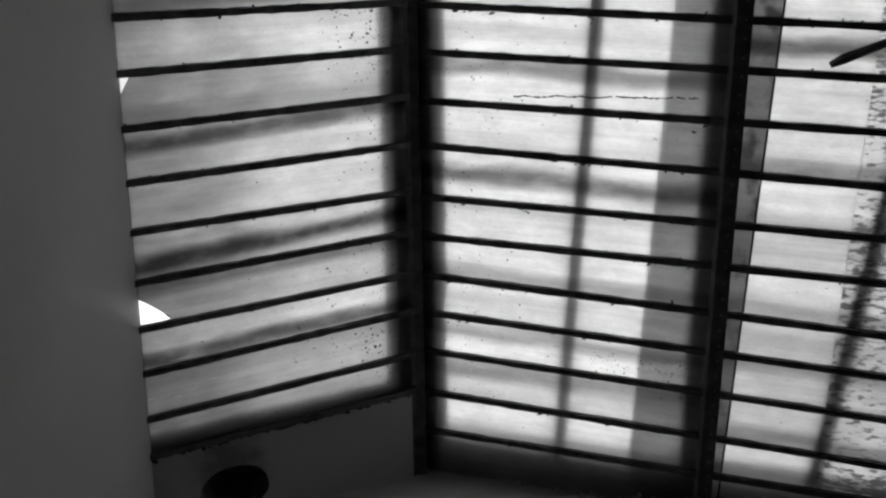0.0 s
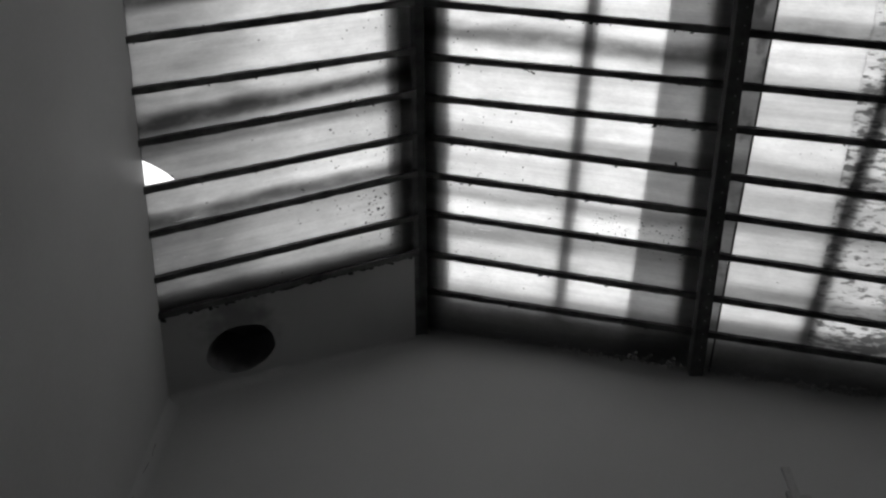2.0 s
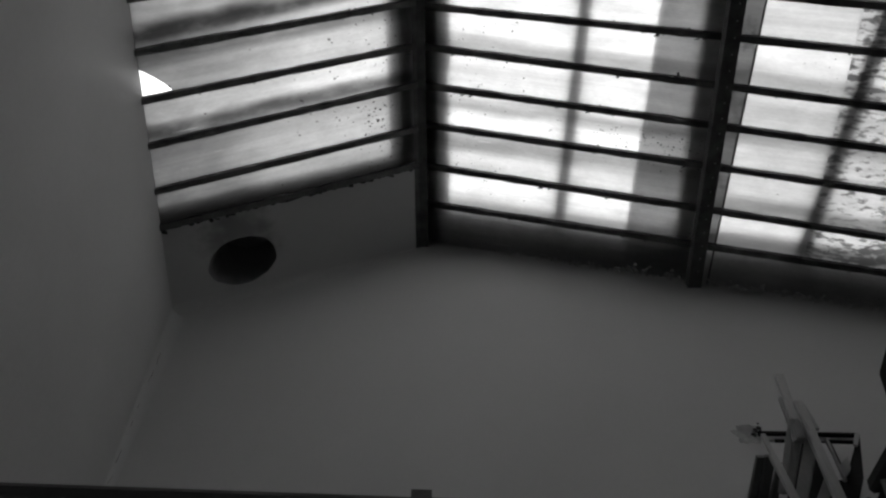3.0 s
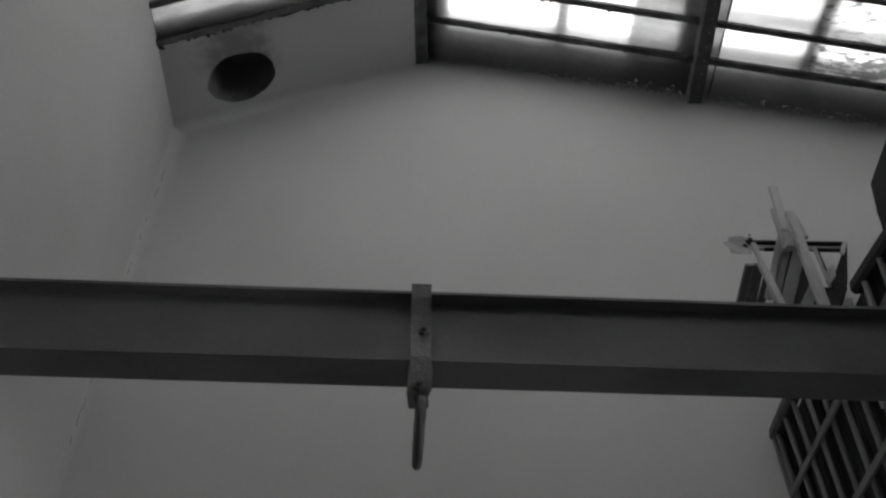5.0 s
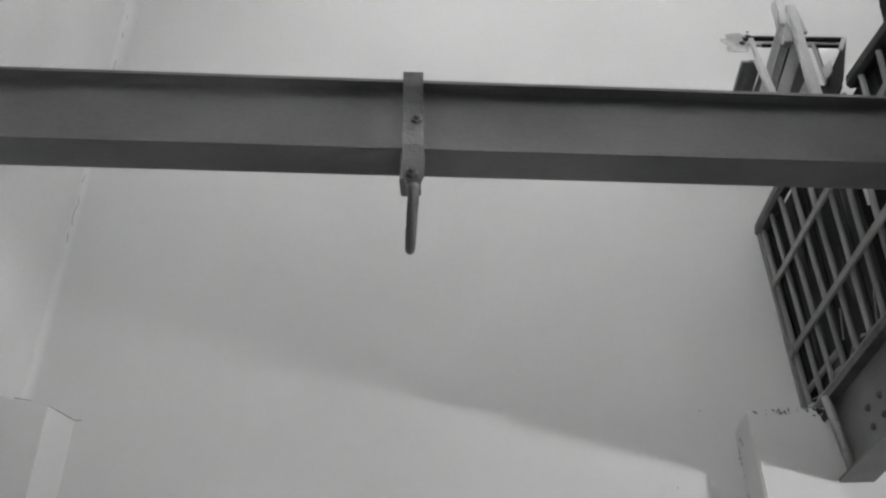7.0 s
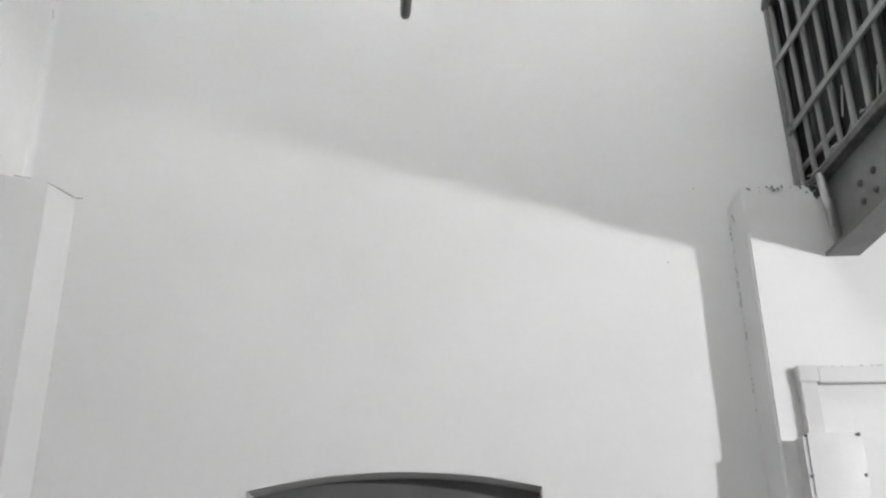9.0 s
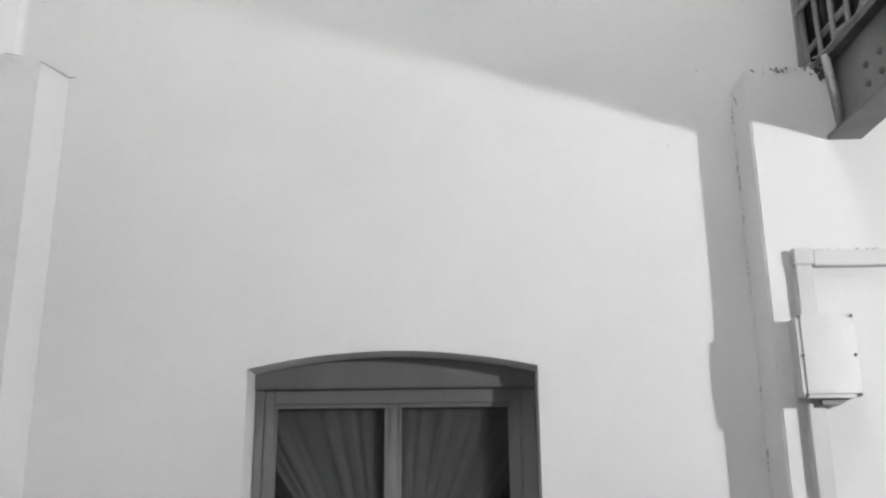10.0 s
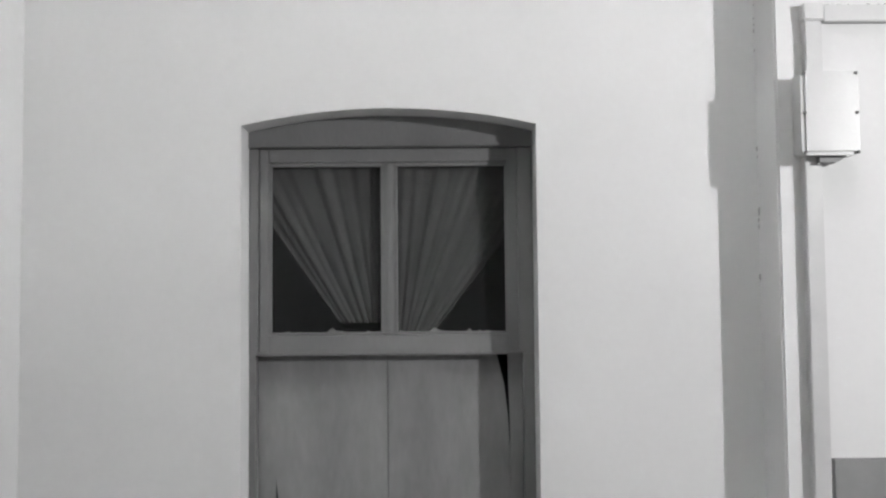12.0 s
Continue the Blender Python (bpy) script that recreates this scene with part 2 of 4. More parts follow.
def hexa(bm, p):
    """A block from 8 corners: 4 of one end, then the 4 opposite ones."""
    v = [bm.verts.new(c) for c in p]
    for f in ((0, 1, 2, 3), (7, 6, 5, 4), (0, 4, 5, 1), (1, 5, 6, 2), (2, 6, 7, 3), (3, 7, 4, 0)):
        bm.faces.new([v[i] for i in f])
    return v


def box(x0, y0, z0, x1, y1, z1, bevel=0.0, bm=None):
    bm = bm or bmesh.new()
    hexa(bm, [(x0, y0, z0), (x1, y0, z0), (x1, y1, z0), (x0, y1, z0), (x0, y0, z1), (x1, y0, z1), (x1, y1, z1), (x0, y1, z1)])
    if bevel:
        bmesh.ops.bevel(bm, geom=list(bm.edges), offset=bevel, segments=2, affect="EDGES")
    return bm


def plank(a, b, wide, thick, face=(0, 1, 0), bevel=0.003, worn=0.0, bm=None):
    """A squared length from a to b; face: the way that its wide side looks."""
    own = bm is None
    bm = bm or bmesh.new()
    a, b = Vector(a), Vector(b)
    d = (b - a).normalized()
    f = Vector(face)
    f = (f - d * f.dot(d)).normalized()
    s = d.cross(f)
    n = 5 if worn else 1
    rings = []
    for i in range(n + 1):
        c = a + (b - a) * i / n
        w = wide / 2 * (1 + worn * random.uniform(-1, 1))
        rings.append([bm.verts.new(c + s * w * q + f * thick / 2 * r) for q, r in ((-1, -1), (1, -1), (1, 1), (-1, 1))])
    for i in range(n):
        for j in range(4):
            bm.faces.new([rings[i][j], rings[i][(j + 1) % 4], rings[i + 1][(j + 1) % 4], rings[i + 1][j]])
    bm.faces.new(rings[0])
    bm.faces.new(rings[-1][::-1])
    if bevel and own:
        bmesh.ops.bevel(bm, geom=[e for e in bm.edges], offset=bevel, segments=1, affect="EDGES")
    return bm


def prism(points, y0, y1, bm=None):
    """An outline in x and z, drawn out from y0 to y1."""
    bm = bm or bmesh.new()
    a = [bm.verts.new((x, y0, z)) for x, z in points]
    b = [bm.verts.new((x, y1, z)) for x, z in points]
    bm.faces.new(a)
    bm.faces.new(b[::-1])
    for i in range(len(a)):
        j = (i + 1) % len(a)
        bm.faces.new([a[i], b[i], b[j], a[j]])
    return bm


def rod(points, radius, sides=10, bm=None, ends=None):
    """A round bar along points; radius may be one number or one for each point."""
    bm = bm or bmesh.new()
    pts = [Vector(p) for p in points]
    rr = radius if isinstance(radius, (list, tuple)) else [radius] * len(pts)
    rings = []
    up = Vector((1, 0.01, 0.02))
    for i, p in enumerate(pts):
        d = (pts[min(i + 1, len(pts) - 1)] - pts[max(i - 1, 0)]).normalized()
        s = d.cross(up).normalized()
        w = d.cross(s)
        rings.append([bm.verts.new(p + (s * math.cos(2 * math.pi * k / sides) + w * math.sin(2 * math.pi * k / sides)) * rr[i]) for k in range(sides)])
    for i in range(len(rings) - 1):
        for k in range(sides):
            bm.faces.new([rings[i][k], rings[i][(k + 1) % sides], rings[i + 1][(k + 1) % sides], rings[i + 1][k]])
    bm.faces.new(rings[0])
    bm.faces.new(rings[-1][::-1])
    return bm


# ---- plan ----
END = 3.265            # face of the end wall
BACK = -4.2            # back of the passage
RIDGE_X, LEFT_X, RIGHT_X = -0.035, -1.385, 3.45


def left_roof(u, y, lift=0.0):
    """A place on the left slope: u = 0 at the ridge, 1 at the wall."""
    e = END - y
    x = (RIDGE_X + 0.03 * e) * (1 - u) + (LEFT_X - 0.05 + 0.079 * e) * u
    return Vector((x, y, 6.822 - 0.62 * u + lift))


def right_roof(x_end, y, lift=0.0):
    """A place on the right slope, by where its line down the roof meets the end wall."""
    e = END - y
    return Vector((x_end + 0.03 * e, y, 6.916 - 0.3355 * x_end + lift))


def cove_r(z):
    """How round the corner of end wall and side wall is at a height."""
    return 0.035 + 0.045 * max(0.0, min(1.0, (z - 4.6) / 1.4))


def sloped(a, b, c, d, thick):
    """A sheet with corners a b c d and a thickness upwards."""
    bm = bmesh.new()
    up = Vector((0, 0, thick))
    hexa(bm, [a, b, c, d, a + up, b + up, c + up, d + up])
    return bm


# ---- structure ----
tagged(part("floor", box(-3, BACK - 0.3, -0.15, 4, END + 0.4, 0), CONCRETE), "worn grey concrete floor of the passage", "floor", kind="structure")
g = bmesh.new()
bmesh.ops.create_grid(g, x_segments=4, y_segments=4, size=400)
ground = part("ground", g, CONCRETE)
ground.location.z = -0.16
tagged(ground, "bare grey ground outside the passage", "ground", kind="structure")

# end wall: arched opening for the window, gable top
WIN_L, WIN_R, WIN_SPRING, WIN_TOP, WIN_SILL = -0.482, 0.456, 2.247, 2.300, 0.85
ARCH = []
for i in range(25):
    q = i / 24
    ARCH.append((WIN_L + (WIN_R - WIN_L) * q, WIN_SPRING + (WIN_TOP - WIN_SPRING) * (1 - (2 * q - 1) ** 2)))
TOP_R = 6.916 - 0.3355 * RIGHT_X
bm = bmesh.new()
prism([(-2.3, 0), (WIN_L, 0), (WIN_L, WIN_SPRING), (WIN_L, 5.9), (-2.3, 5.9)], END, END + 0.35, bm)
prism([(WIN_R, 0), (RIGHT_X + 0.3, 0), (RIGHT_X + 0.3, TOP_R - 0.1), (WIN_R, TOP_R - 0.1), (WIN_R, WIN_SPRING)], END, END + 0.35, bm)
prism([(WIN_L, 0), (WIN_R, 0), (WIN_R, WIN_SILL), (WIN_L, WIN_SILL)], END, END + 0.35, bm)
prism(ARCH + [(WIN_R, TOP_R - 0.1), (WIN_L, TOP_R - 0.1)], END, END + 0.35, bm)
prism([(RIDGE_X, TOP_R - 0.1), (RIGHT_X + 0.3, TOP_R - 0.1), (RIGHT_X + 0.3, TOP_R - 0.08), (RIDGE_X, 6.93)], END, END + 0.35, bm)
prism([(WIN_L, TOP_R - 0.1), (RIDGE_X, TOP_R - 0.1), (RIDGE_X, 6.93), (WIN_L, 6.93)], END, END + 0.35, bm)
prism([(-2.3, 5.9), (WIN_L, 5.9), (WIN_L, 6.93), (-2.3, 6.93)], END, END + 0.35, bm)
bmesh.ops.remove_doubles(bm, verts=bm.verts, dist=0.0005)
wall_end = tagged(part("wall_end", bm, PLASTER), "tall whitewashed end wall with an arched window opening", "wall", kind="structure")

# left wall
bm = bmesh.new()
lo, hi = Vector((-1.369, END + 0.1, 0)), Vector((-1.400, END + 0.1, 6.235))
lob, hib = Vector((-1.369 + 0.072 * 7.87, BACK - 0.3, 0)), Vector((-1.400 + 0.072 * 7.87, BACK - 0.3, 6.235))
out = Vector((-0.4, 0, 0))
hexa(bm, [lo, hi, hib, lob, lo + out, hi + out, hib + out, lob + out])
tagged(part("wall_left", bm, SIDE_PLASTER), "smooth whitewashed side wall", "wall", kind="structure")
tagged(part("wall_right", box(RIGHT_X, BACK - 0.3, 0, RIGHT_X + 0.3, END, 5.9), UNSEEN_GREY), "unseen wall behind the gallery, grey to cut bounced light", "wall", kind="structure")

# back of the passage, an unseen wall
tagged(part("wall_back", box(-2.0, BACK - 0.3, 0, RIGHT_X, BACK, 7.2), UNSEEN_GREY), "unseen wall behind the camera, grey to cut bounced light", "wall", kind="structure")

# pilasters
tagged(part("pilaster", box(1.16, 3.09, 0, 3.45, END + 0.02, 3.20, 0.006), PLASTER), "whitewashed broad pilaster that carries the girder", "pilaster", kind="structure")
bm = bmesh.new()
hexa(bm, [(-2.0, 3.045, 0), (-1.166, 3.045, 0), (-1.172, END + 0.02, 0), (-2.0, END + 0.02, 0), (-2.0, 3.045, 3.45), (-1.177, 3.045, 3.249), (-1.176, END + 0.02, 3.302), (-2.0, END + 0.02, 3.45)])
tagged(part("pilaster", bm, PLASTER), "whitewashed corner pilaster with a cracked top", "pilaster", kind="structure")

# ---- roof ----
roof = empty("glazed_roof", "pitched roof of streaked obscured glass between dark bars", "roof", (0, 1, 6.6), kind="structure")
GLASS_END = -1.20
# glazing bars: where each one stands at the ridge and lower down the slope
ROWS_R = [(2.985, 3.010), (2.730, 2.780), (2.465, 2.518), (2.224, 2.283), (1.997, 2.062), (1.768, 1.808), (1.541, 1.586), (1.256, 1.326), (1.018, 1.078), (0.766, 0.834), (0.529, 0.606), (0.29, 0.36), (0.05, 0.12), (-0.195, -0.125), (-0.44, -0.37), (-0.69, -0.62), (-0.93, -0.86), (-1.18, -1.11)]
ROWS_L = [(2.684, 2.690), (2.454, 2.474), (2.186, 2.215), (1.962, 1.969), (1.720, 1.722), (1.489, 1.462), (1.233, 1.220), (0.979, 0.965), (0.739, 0.713), (0.509, 0.466), (0.27, 0.22), (0.03, -0.02), (-0.215, -0.265), (-0.46, -0.51), (-0.70, -0.75), (-0.95, -1.00), (-1.19, -1.24)]


def row_l(k, u, lift=0.0, dy=0.0):
    """A place along the k-th bar of the left slope."""
    y0, y1 = ROWS_L[k]
    return left_roof(u, y0 + (y1 - y0) * u + dy, lift)


def row_r(k, x, lift=0.0, dy=0.0):
    """A place along the k-th bar of the right slope."""
    y0, y1 = ROWS_R[k]
    return right_roof(x, y0 + (y1 - y0) * (x - 0.05) / 1.45 + dy, lift)


def bar(name, a, b, wide=0.020, deep=0.035):
    part(name, plank(a, b, wide, deep, (0, 0, 1), 0), BAR, roof)


def ragged_bar(a, b):
    """A glazing bar with lumps of old putty along it."""
    bm = bmesh.new()
    a, b = Vector(a), Vector(b)
    n = 26
    rings = []
    for i in range(n + 1):
        c = a + (b - a) * i / n
        w, h = 0.0162 + random.uniform(-0.0016, 0.0030), 0.016 + random.uniform(-0.001, 0.003)
        rings.append([bm.verts.new(c + Vector((0, w * q, h * r))) for q, r in ((-1, -1), (1, -1), (1, 1), (-1, 1))])
    for i in range(n):
        for j in range(4):
            bm.faces.new([rings[i][j], rings[i][(j + 1) % 4], rings[i + 1][(j + 1) % 4], rings[i + 1][j]])
    bm.faces.new(rings[0])
    bm.faces.new(rings[-1][::-1])
    part("glazing_bar", bm, BAR, roof)


for k in range(len(ROWS_L)):
    ragged_bar(row_l(k, -0.02), row_l(k, 1.04))
for k in range(len(ROWS_R)):
    ragged_bar(row_r(k, -0.02), row_r(k, 1.56))
    ragged_bar(row_r(k, 1.53), row_r(k, RIGHT_X + 0.1))


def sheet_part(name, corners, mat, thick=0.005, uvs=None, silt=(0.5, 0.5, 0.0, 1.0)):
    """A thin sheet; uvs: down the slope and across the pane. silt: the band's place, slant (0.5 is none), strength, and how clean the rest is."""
    bm = bmesh.new()
    low = [bm.verts.new(c) for c in corners]
    high = [bm.verts.new(Vector(c) + Vector((0, 0, thick))) for c in corners]
    place = dict(zip(low + high, list(uvs) * 2)) if uvs else {}
    bm.faces.new(low)
    bm.faces.new(high[::-1])
    for i in range(len(low)):
        j = (i + 1) % len(low)
        bm.faces.new([low[i], high[i], high[j], low[j]])
    if uvs:
        layer = bm.loops.layers.uv.new("UVMap")
        for f in bm.faces:
            for loop in f.loops:
                loop[layer].uv = place[loop.vert]
    ob = part(name, bm, mat, roof)
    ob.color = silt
    return ob


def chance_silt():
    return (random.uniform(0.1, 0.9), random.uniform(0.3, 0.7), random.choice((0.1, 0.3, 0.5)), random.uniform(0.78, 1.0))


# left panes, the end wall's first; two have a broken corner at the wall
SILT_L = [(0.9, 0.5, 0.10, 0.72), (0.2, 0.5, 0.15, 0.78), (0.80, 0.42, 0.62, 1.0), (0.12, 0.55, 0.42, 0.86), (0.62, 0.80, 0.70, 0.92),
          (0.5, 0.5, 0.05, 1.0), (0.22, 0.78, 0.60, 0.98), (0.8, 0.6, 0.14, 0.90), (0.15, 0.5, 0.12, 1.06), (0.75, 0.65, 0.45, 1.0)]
for k in range(len(ROWS_L) - 1):
    c = [row_l(k + 1, 0, 0.008, 0.008), row_l(k, 0, 0.008, -0.008), row_l(k, 1.05, 0.008, -0.008), row_l(k + 1, 1.05, 0.008, 0.008)]
    w = [(0, 0), (0, 1), (1.05, 1), (1.05, 0)]
    if k == 3:
        c = c[:2] + [row_l(k, 0.868, 0.008, -0.008), row_l(k, 0.90, 0.008, -0.065), row_l(k, 0.93, 0.008, -0.105), row_l(k, 0.96, 0.008, -0.140), row_l(k, 0.985, 0.008, -0.165), row_l(k, 1.05, 0.008, -0.20), c[3]]
        w = w[:2] + [(0.868, 1), (0.90, 0.74), (0.93, 0.56), (0.96, 0.41), (0.985, 0.30), (1.05, 0.15), w[3]]
    if k == 7:
        c = c[:3] + [row_l(k + 1, 1.05, 0.008, 0.17), row_l(k + 1, 0.985, 0.008, 0.11), row_l(k + 1, 0.945, 0.008, 0.008)]
        w = w[:3] + [(1.05, 0.7), (0.985, 0.45), (0.945, 0)]
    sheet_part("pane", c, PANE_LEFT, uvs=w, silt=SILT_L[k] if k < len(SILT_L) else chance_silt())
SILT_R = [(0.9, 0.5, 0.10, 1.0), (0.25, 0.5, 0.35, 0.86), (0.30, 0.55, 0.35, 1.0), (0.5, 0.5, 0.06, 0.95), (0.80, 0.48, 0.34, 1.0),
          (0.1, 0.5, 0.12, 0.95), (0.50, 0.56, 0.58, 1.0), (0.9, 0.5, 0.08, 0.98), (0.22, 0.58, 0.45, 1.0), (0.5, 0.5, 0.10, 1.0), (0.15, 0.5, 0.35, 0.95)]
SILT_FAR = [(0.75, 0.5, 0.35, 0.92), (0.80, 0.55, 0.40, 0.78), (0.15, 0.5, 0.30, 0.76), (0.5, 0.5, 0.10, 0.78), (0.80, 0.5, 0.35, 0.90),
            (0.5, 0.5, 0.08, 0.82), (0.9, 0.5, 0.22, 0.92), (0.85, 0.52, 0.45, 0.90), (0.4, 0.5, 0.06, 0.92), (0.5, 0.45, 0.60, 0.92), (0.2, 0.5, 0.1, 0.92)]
for k in range(len(ROWS_R) - 1):
    sx = 1.637 + (END - ROWS_R[k][0]) * 0.0235
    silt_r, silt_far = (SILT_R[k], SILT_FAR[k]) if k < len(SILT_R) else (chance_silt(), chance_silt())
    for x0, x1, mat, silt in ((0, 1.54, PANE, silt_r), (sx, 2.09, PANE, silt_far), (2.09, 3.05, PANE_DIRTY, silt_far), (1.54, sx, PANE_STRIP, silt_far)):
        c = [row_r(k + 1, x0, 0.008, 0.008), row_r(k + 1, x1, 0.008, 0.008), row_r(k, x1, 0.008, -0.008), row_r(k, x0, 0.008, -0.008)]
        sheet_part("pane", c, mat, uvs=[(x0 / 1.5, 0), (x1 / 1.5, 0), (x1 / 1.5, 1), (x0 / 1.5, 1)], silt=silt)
# unseen opaque sheet over the gallery, added to cut daylight on the right
part("unseen_roof_sheet", sloped(right_roof(3.05, GLASS_END, 0.008), right_roof(RIGHT_X + 0.35, GLASS_END, 0.008), right_roof(RIGHT_X + 0.35, 3.0, 0.008), right_roof(3.05, 3.0, 0.008), 0.02), BAR, roof)
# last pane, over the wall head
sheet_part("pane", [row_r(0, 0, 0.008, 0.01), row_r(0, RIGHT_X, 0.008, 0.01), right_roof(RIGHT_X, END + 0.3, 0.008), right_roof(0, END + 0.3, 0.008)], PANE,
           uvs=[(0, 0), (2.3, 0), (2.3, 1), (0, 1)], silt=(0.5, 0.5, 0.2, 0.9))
part("glazing_seam", plank(right_roof(1.637, END, 0.002), right_roof(1.7416, GLASS_END, 0.002), 0.007, 0.010, (0, 0, 1), 0), BAR, roof)

# ridge beam, riveted rafter, outer members above the glass
part("ridge_beam", plank(left_roof(-0.035, END + 0.02, 0.050), left_roof(-0.035, GLASS_END, 0.050), 0.05, 0.09, (0, 0, 1), 0), BAR, roof)
# three stacked caps, added above the glass to soften the ridge's shadow edge
for reach, lift in ((0.045, 0.0145), (0.070, 0.030), (0.098, 0.060)):
    part("ridge_shade_cap", sloped(left_roof(reach, END + 0.3, lift), left_roof(-0.03, END + 0.3, lift), left_roof(-0.03, GLASS_END, lift), left_roof(reach, GLASS_END, lift), 0.006), BAR, roof)
part("ridge_flashing", sloped(right_roof(-0.012, END + 0.3, 0.0145), right_roof(0.105, END + 0.3, 0.0145), right_roof(0.105, GLASS_END, 0.0145), right_roof(-0.012, GLASS_END, 0.0145), 0.006), BAR, roof)
cap = [right_roof(-0.01, END + 0.3, 0.055), right_roof(-0.01, GLASS_END, 0.055)]
for i in range(61):
    y = GLASS_END + (END + 0.3 - GLASS_END) * i / 60
    cap.append(right_roof(0.175 + 0.012 * noise.noise((y * 7, 0.2, 0)) + random.uniform(-0.005, 0.005), y, 0.055))
sheet_part("ridge_shade_cap", cap, BAR, 0.02)
# added above the glass to shade the lowest left pane
part("eave_shade_flashing", sloped(row_l(0, 0.0, 0.05, -0.065), row_l(0, 0.0, 0.04, 0.2), row_l(0, 1.05, 0.04, 0.2), row_l(0, 1.05, 0.05, -0.085), 0.02), BAR, roof)
part("outer_rafter", sloped(right_roof(1.445, END + 0.3, 0.036), right_roof(1.56, END + 0.3, 0.036), right_roof(1.5197, GLASS_END, 0.036), right_roof(1.4047, GLASS_END, 0.036), 0.02), BAR, roof)
part("rafter", plank(right_roof(1.556, END - 0.002, -0.03), right_roof(1.5065, GLASS_END, -0.03), 0.076, 0.07, (0, 0, 1), 0), BAR, roof)
rv = bmesh.new()
bmesh.ops.create_icosphere(rv, subdivisions=1, radius=0.004)
first = part("rivet", rv, LIME, roof)
for k in range(44):
    ob = first if k == 0 else new("rivet", first.data)
    ob.parent = roof
    ob.location = right_roof(1.562 - 0.011 * (0.115 + 0.085 * k), 3.15 - 0.085 * k, -0.067)
part("outer_purlin", plank(Vector((0.80, 3.3, 6.728)), Vector((1.1155, GLASS_END, 6.625)), 0.066, 0.04, (0, 0, 1), 0), BAR, roof)
part("outer_purlin", plank(Vector((2.06, 3.3, 6.300)), Vector((2.595, GLASS_END, 6.1285)), 0.075, 0.05, (0, 0, 1), 0), BAR, roof)
sheet_part("overlap_sheet", [right_roof(1.17, END, 0.03), right_roof(1.58, END, 0.03), right_roof(1.58, GLASS_END, 0.03), right_roof(1.3007, GLASS_END, 0.03)], SHEET, 0.004, [(0.78, 0), (1.05, 0), (1.05, 18), (0.87, 18)])
part("wall_plate", sloped(right_roof(0.0, END - 0.232, 0.066), right_roof(RIGHT_X, END - 0.252, 0.066), right_roof(RIGHT_X, END + 0.35, 0.066), right_roof(0.0, END + 0.35, 0.066), 0.12), BAR, roof)
fix(roof)

# plastered strip of the left slope, with a round flue hole
HOLE_U, HOLE_Y, HOLE_R = 0.695, 3.030, 0.165
bm = bmesh.new()
outer, inner, sides = [], [], []
N = 48
for k in range(N):
    a = 2 * math.pi * k / N
    c, s = math.cos(a), math.sin(a)
    wob = 1 + 0.012 * math.sin(5 * a) + 0.008 * math.sin(11 * a + 1)
    u, y = HOLE_U + c * HOLE_R * wob / 1.29, HOLE_Y + s * HOLE_R * wob * 0.93
    inner.append(bm.verts.new(left_roof(u, y)))
    big = 9.0
    ou, oy = HOLE_U + c * big, HOLE_Y + s * big
    reach = {"foot": (1.10 - HOLE_U) / (c * big) if c > 1e-6 else 9, "ridge": (0.0 - HOLE_U) / (c * big) if c < -1e-6 else 9,
             "end": (END - HOLE_Y) / (s * big) if s > 1e-6 else 9, "glass": (2.69 - HOLE_Y) / (s * big) if s < -1e-6 else 9}
    side = min(reach, key=reach.get)
    sides.append(side)
    f = reach[side]
    outer.append(bm.verts.new(left_roof(HOLE_U + c * big * f, HOLE_Y + s * big * f)))
CORNER = {frozenset(("ridge", "glass")): (0.0, 2.69), frozenset(("ridge", "end")): (0.0, END), frozenset(("foot", "end")): (1.10, END), frozenset(("foot", "glass")): (1.10, 2.69)}
for k in range(N):
    j = (k + 1) % N
    bm.faces.new([outer[k], outer[j], inner[j], inner[k]])
    if sides[k] != sides[j]:
        bm.faces.new([outer[k], bm.verts.new(left_roof(*CORNER[frozenset((sides[k], sides[j]))])), outer[j]])
strip = part("ceiling_strip", bm, STRIP_PLASTER)
tagged(strip, "plastered strip of sloping ceiling with a round flue hole", "ceiling", kind="structure")
bm = bmesh.new()
low, high = [], []
for k in range(N):
    a = 2 * math.pi * k / N
    wob = 1 + 0.012 * math.sin(5 * a) + 0.008 * math.sin(11 * a + 1)
    u, y = HOLE_U + math.cos(a) * HOLE_R * wob / 1.29, HOLE_Y + math.sin(a) * HOLE_R * wob * 0.93
    low.append(bm.verts.new(left_roof(u, y, -0.001)))
    high.append(bm.verts.new(left_roof(u, y, 0.40)))
for k in range(N):
    bm.faces.new([low[k], low[(k + 1) % N], high[(k + 1) % N], high[k]])
bm.faces.new(high)
tagged(part("flue", bm, FLUE), "soot-blackened round flue in the plastered slope", "flue", kind="structure")
# rounded plaster where the strip, the end wall and the side wall meet
bm = bmesh.new()
rows = []
for i in range(25):
    u = 1.04 * i / 24
    r = 0.012 + 0.058 * min(1.0, u * 1.2) + 0.008 * noise.noise((u * 5, 1.3, 0))
    p = left_roof(u, END)
    rows.append([bm.verts.new((p.x, END - r + r * math.sin(a) - 0.001, p.z - r + r * math.cos(a) - 0.001)) for a in [math.pi / 2 * j / 8 for j in range(9)]])
for i in range(24):
    for j in range(8):
        bm.faces.new([rows[i][j], rows[i + 1][j], rows[i + 1][j + 1], rows[i][j + 1]])
tagged(smooth(part("cove", bm, PLASTER)), "rounded plaster under the sloping strip", "cove", kind="structure")
bm = bmesh.new()
rows = []
